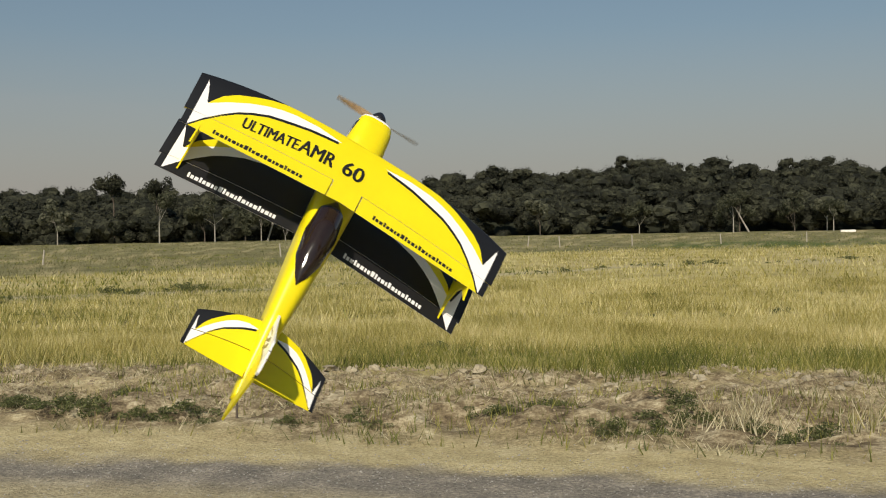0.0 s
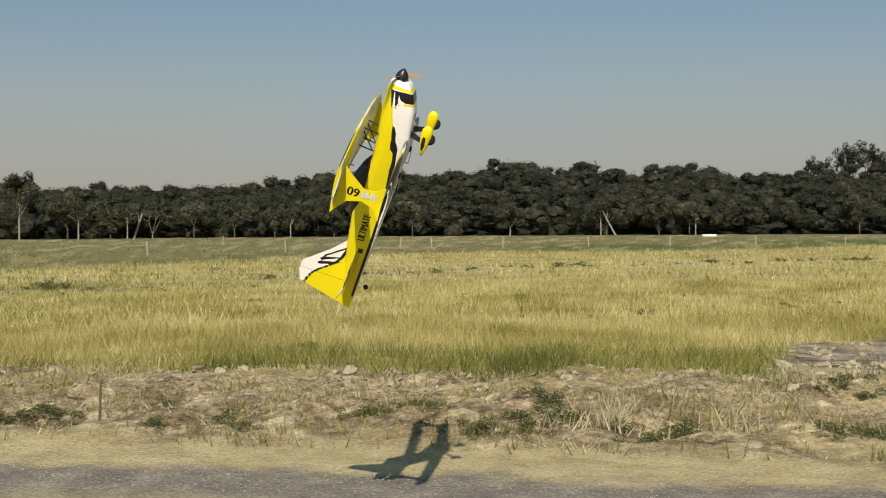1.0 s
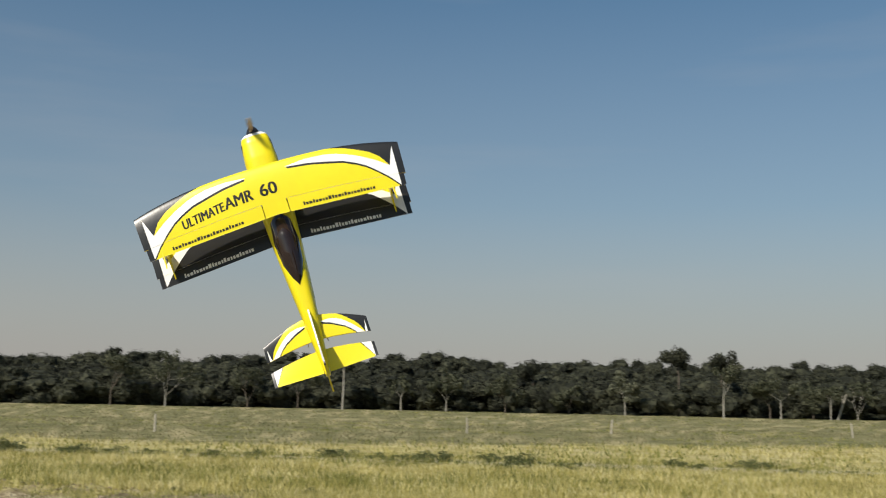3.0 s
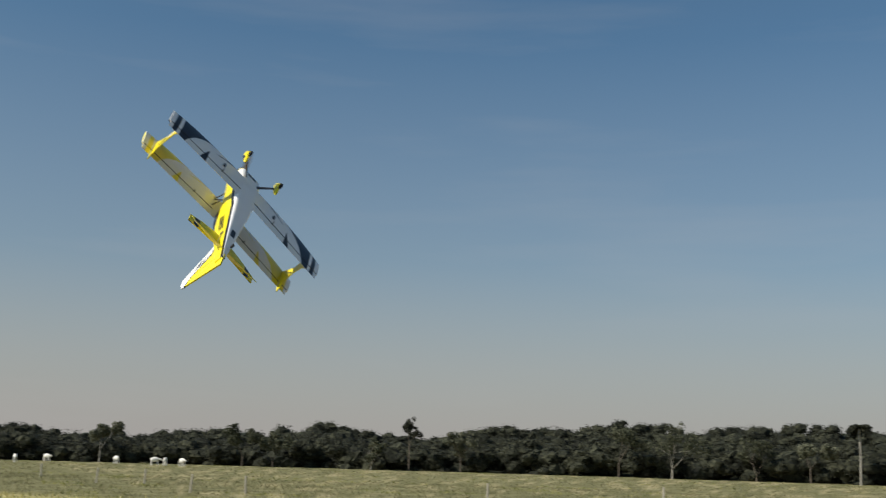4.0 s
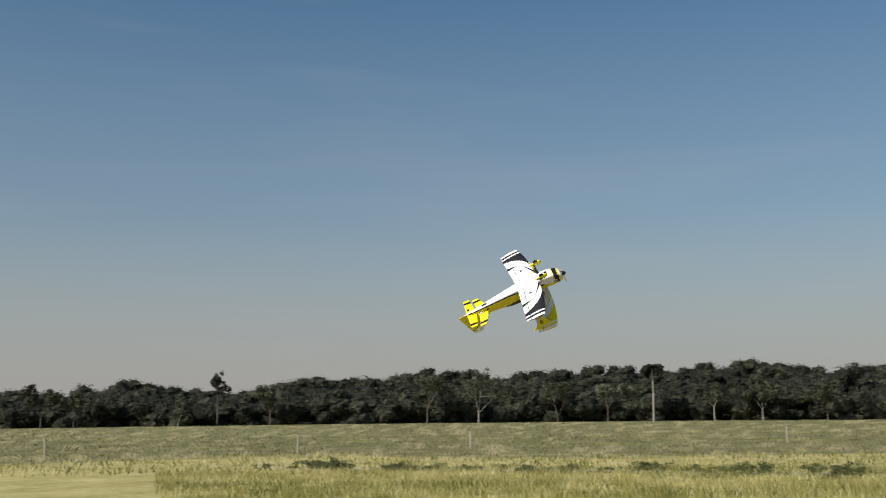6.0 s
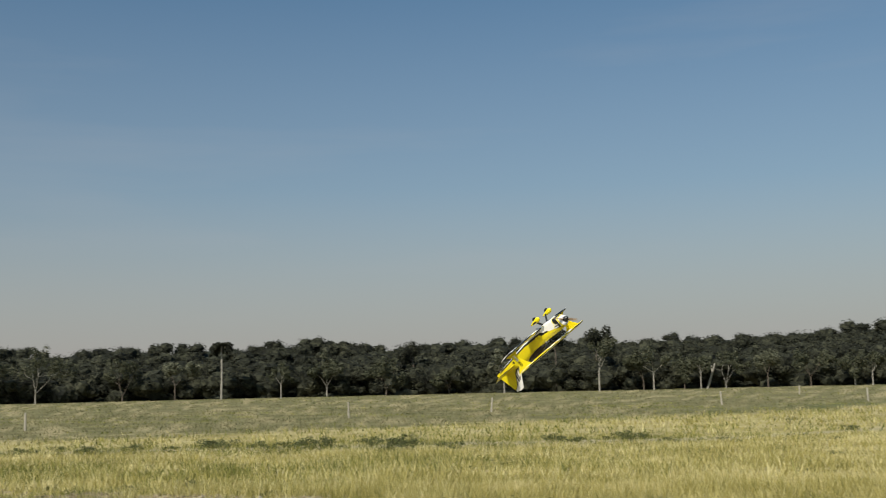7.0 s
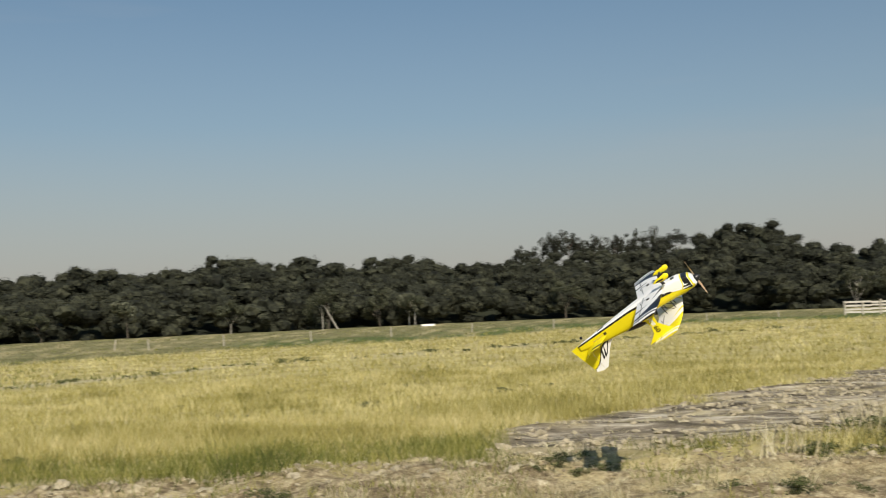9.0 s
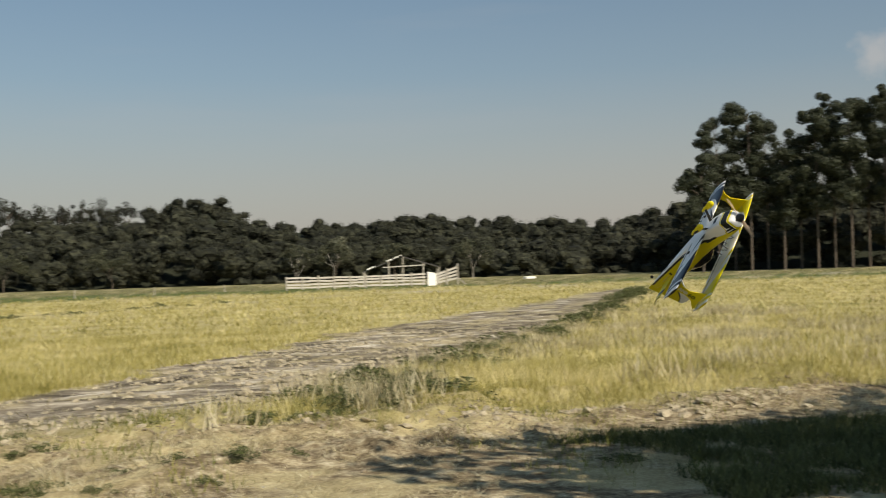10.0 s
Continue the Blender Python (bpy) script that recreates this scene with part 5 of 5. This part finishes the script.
        wheel = revolve("wheel", [(-0.009, 0.012), (-0.009, 0.026), (-0.005, 0.030), (0.005, 0.030), (0.009, 0.026), (0.009, 0.012)], RUBBER, plane, pose(0.165, side * 0.142, -0.196, 0, 0, 90), "black rubber wheel")
        # tail plane
    tail = Planform(0.258, -0.60, -0.840, -0.682, -0.834, 0.012, 0.030, 1.6)
    st = surface("tailplane", tail, -1, 1, 0.0, 0.52, FILM_UPPER_TOP, FILM_TAIL_UNDER, stripe_fields, plane, "yellow tailplane with black and white tips")
    flaps = []
    for side in (1, -1):
        flaps.append(surface("elevator", tail, side * 0.06, side * 1.0, 0.535, 1.0, FILM_UPPER_TOP, FILM_TAIL_UNDER, stripe_fields, st, raised=0.3))
        tube("elevator_link", (-0.60, side * 0.036, -0.01), (-0.74, side * 0.05, -0.005), 0.002, STEEL, plane)
        bm = bmesh.new()
        box(bm, -0.615, side * 0.036 - 0.006, -0.022, -0.585, side * 0.036 + 0.006, 0.004)
        part("tail_servo", bm, PLASTIC_BLACK, plane)
    # fin and rudder
    for name, outline in (("fin", [(-0.575, 0.070), (-0.66, 0.150), (-0.779, 0.291), (-0.815, 0.294), (-0.822, 0.02), (-0.60, 0.03)]), ("rudder", [(-0.819, 0.2945), (-0.832, 0.296), (-0.896, 0.278), (-0.979, -0.035), (-0.860, -0.045), (-0.826, 0.0)])):
        bm = bmesh.new()
        loop = []
        for (x0, z0), (x1, z1) in zip(outline, outline[1:] + outline[:1]):
            loop += [(x0 + (x1 - x0) * t, z0 + (z1 - z0) * t) for t in np.linspace(0, 1, 9)[:-1]]
        for y in (0.004, -0.004):
            f = bm.faces.new([bm.verts.new((x, y, z)) for x, z in (loop if y < 0 else loop[::-1])])
        bm.verts.ensure_lookup_table()
        n = len(loop)
        for i in range(n):
            a, b = bm.verts[i], bm.verts[(i + 1) % n]
            c, d = bm.verts[n + (n - 1 - i)], bm.verts[n + (n - 2 - i) % n]
            bm.faces.new((a, b, d, c))
        bmesh.ops.triangulate(bm, faces=[f for f in bm.faces if len(f.verts) > 4])
        for _ in range(4):
            bmesh.ops.subdivide_edges(bm, edges=[e for e in bm.edges if e.calc_length() > 0.012], cuts=1)
            bmesh.ops.triangulate(bm, faces=[f for f in bm.faces if len(f.verts) > 4])
        me = bpy.data.meshes.new(name)
        bm.to_mesh(me)
        bm.free()
        co = np.array([v.co[:] for v in me.vertices])
        x, z = co[:, 0], co[:, 2]
        arc = np.interp(-x, [0.575, 0.60, 0.70, 0.74, 0.77, 0.80, 0.84, 0.90, 1.0], [0.04, 0.05, 0.085, 0.115, 0.150, 0.190, 0.226, 0.252, 0.27])
        white = z - arc
        line = 0.009 - np.abs(z - arc)
        cut1 = np.minimum(0.010 * (z - 0.07) / 0.12 + 0.001, 0.20 - z) - np.abs(x + 0.700 + (z - 0.1) * 0.35)
        cut2 = np.minimum(0.010 * (z - 0.07) / 0.12 + 0.001, 0.21 - z) - np.abs(x + 0.730 + (z - 0.1) * 0.30)
        front = np.minimum(0.006 - np.abs((x + 0.600) + (z - 0.03) * 0.75), 0.18 - z)
        give(me, put("f_white", white), put("f_black", np.maximum(np.maximum(line, front), np.maximum(cut1, cut2))))
        part(name, me, FILM_FIN, plane, "yellow fin with a white top" if name == "fin" else "yellow rudder")
    tube("tail_wheel_wire", (-0.80, 0, -0.045), (-0.825, 0, -0.085), 0.002, STEEL, plane)
    revolve("tail_wheel", [(-0.005, 0.004), (-0.005, 0.014), (0.005, 0.014), (0.005, 0.004)], RUBBER, plane, pose(-0.825, 0, -0.092, 0, 0, 90), "small black tail wheel", 16)
    return plane, prop, flaps


WHITE_INK = plain("white_lettering", (0.8, 0.8, 0.78), 0.4, vary=0.05, size=0.05)


def body_side(x, z, side):
    """The point of the body's flank at that height."""
    lo, hi, w = (float(np.interp(-x, [-v for v in BODY_X], k)) for k in (BODY_LOW, BODY_TOP, BODY_WIDE))
    q = min(0.98, abs((z - (lo + hi) / 2) / ((hi - lo) / 2)))
    e = 0.30 if z < (lo + hi) / 2 else 0.66
    a = math.asin(q ** (1 / e))
    return (x, side * w * math.cos(a) ** e, z)


biplane, airscrew, elevators = build_plane()


PLANE_ROWS = [
    (0, pose(-1.44, 4.09, 1.85, 52.3, -49.4, 71.75)),
    (0.2, pose(-1.66, 4.50, 1.915, 48.9, -52.6, 52.1)),
    (0.4, pose(-1.71, 4.98, 1.95, 44.3, -55.2, 31.3)),
    (0.6, pose(-1.57, 5.37, 1.99, 38.2, -56.8, 9.8)),
    (0.8, pose(-1.31, 5.65, 2.09, 38.8, -60.2, -14.8)),
    (1, pose(-1.06, 5.89, 2.15, 50.4, -61.9, -45.3)),
    (1.2, pose(-0.81, 5.95, 2.22, 70.7, -59.1, -84.2)),
    (1.4, pose(-0.67, 5.89, 2.23, 81.0, -50.2, -113.1)),
    (1.6, pose(-0.75, 5.70, 2.21, 74.5, -51.6, -130.2)),
    (1.8, pose(-1.07, 5.37, 2.29, 64.5, -56.0, -143.5)),
    (2, pose(-1.45, 5.10, 2.30, 51.4, -53.7, -153.0)),
    (2.2, pose(-2.01, 4.83, 2.345, 36.2, -55.6, -162.4)),
    (2.5, pose(-2.97, 4.34, 2.375, 25.8, -63.0, 168.0)),
    (2.7, pose(-3.59, 4.06, 2.46, 4.4, -72.3, 165.2)),
    (3.07, pose(-4.49, 3.38, 2.74, -70.6, -64.8, -161.0)),
    (3.43, pose(-5.27, 2.60, 3.10, -110.9, -49.3, -162.8)),
    (3.8, pose(-6.21, 1.81, 3.29, -143.2, -37.3, -176.6)),
    (4, pose(-6.82, 1.40, 3.31, -131.7, -35.7, 161.6)),
    (4.5, pose(-8.64, 1.54, 3.34, -135.8, -29.7, 126.9)),
    (5, pose(-10.35, 3.14, 3.19, -140.3, -34.8, 113.3)),
    (5.5, pose(-11.34, 5.57, 3.26, -133.0, -35.0, 83.5)),
    (5.7, pose(-11.23, 6.54, 3.29, -129.9, -27.8, 70.1)),
    (6.07, pose(-10.76, 8.52, 3.19, -133.9, -24.6, 43.5)),
    (6.43, pose(-9.68, 10.38, 2.86, -139.0, -23.2, 17.2)),
    (6.8, pose(-7.95, 11.30, 2.46, -144.2, -24.1, -9.0)),
    (7, pose(-6.82, 11.39, 2.25, -151.6, -30.1, -17.0)),
    (7.5, pose(-4.54, 12.08, 1.97, -168.9, -40.6, -12.9)),
    (8, pose(-2.02, 11.50, 1.99, -166.7, -31.4, -10.0)),
    (8.5, pose(0.51, 10.99, 1.87, -168.2, -29.2, -14.9)),
    (9, pose(3.24, 10.19, 1.80, -159.2, -30.9, -28.9)),
    (9.5, pose(5.68, 8.48, 1.84, -143.2, -33.9, -64.7)),
    (9.7, pose(6.19, 7.76, 1.87, -138.2, -31.4, -78.5)),
    (10, pose(7.16, 6.46, 1.92, -130.6, -26.4, -100.9)),
]


def motions():
    walk(biplane, PLANE_ROWS)
    # the elevators push down hard through the inverted turn
    hinge = Matrix.Translation((-0.729, 0, 0.012))
    for flap in elevators:
        walk(flap, [(t, hinge @ pose(0, 0, 0, 0, up, 0) @ hinge.inverted()) for t, up in ((0, 0), (2.7, 0), (3.6, -48), (5.5, -48), (6.6, -10), (10, 0))])
    hub = airscrew.matrix_basis.copy()
    walk(airscrew, [(k / FPS, hub @ pose(0, 0, 0, 83 * k)) for k in range(301)])


motions()
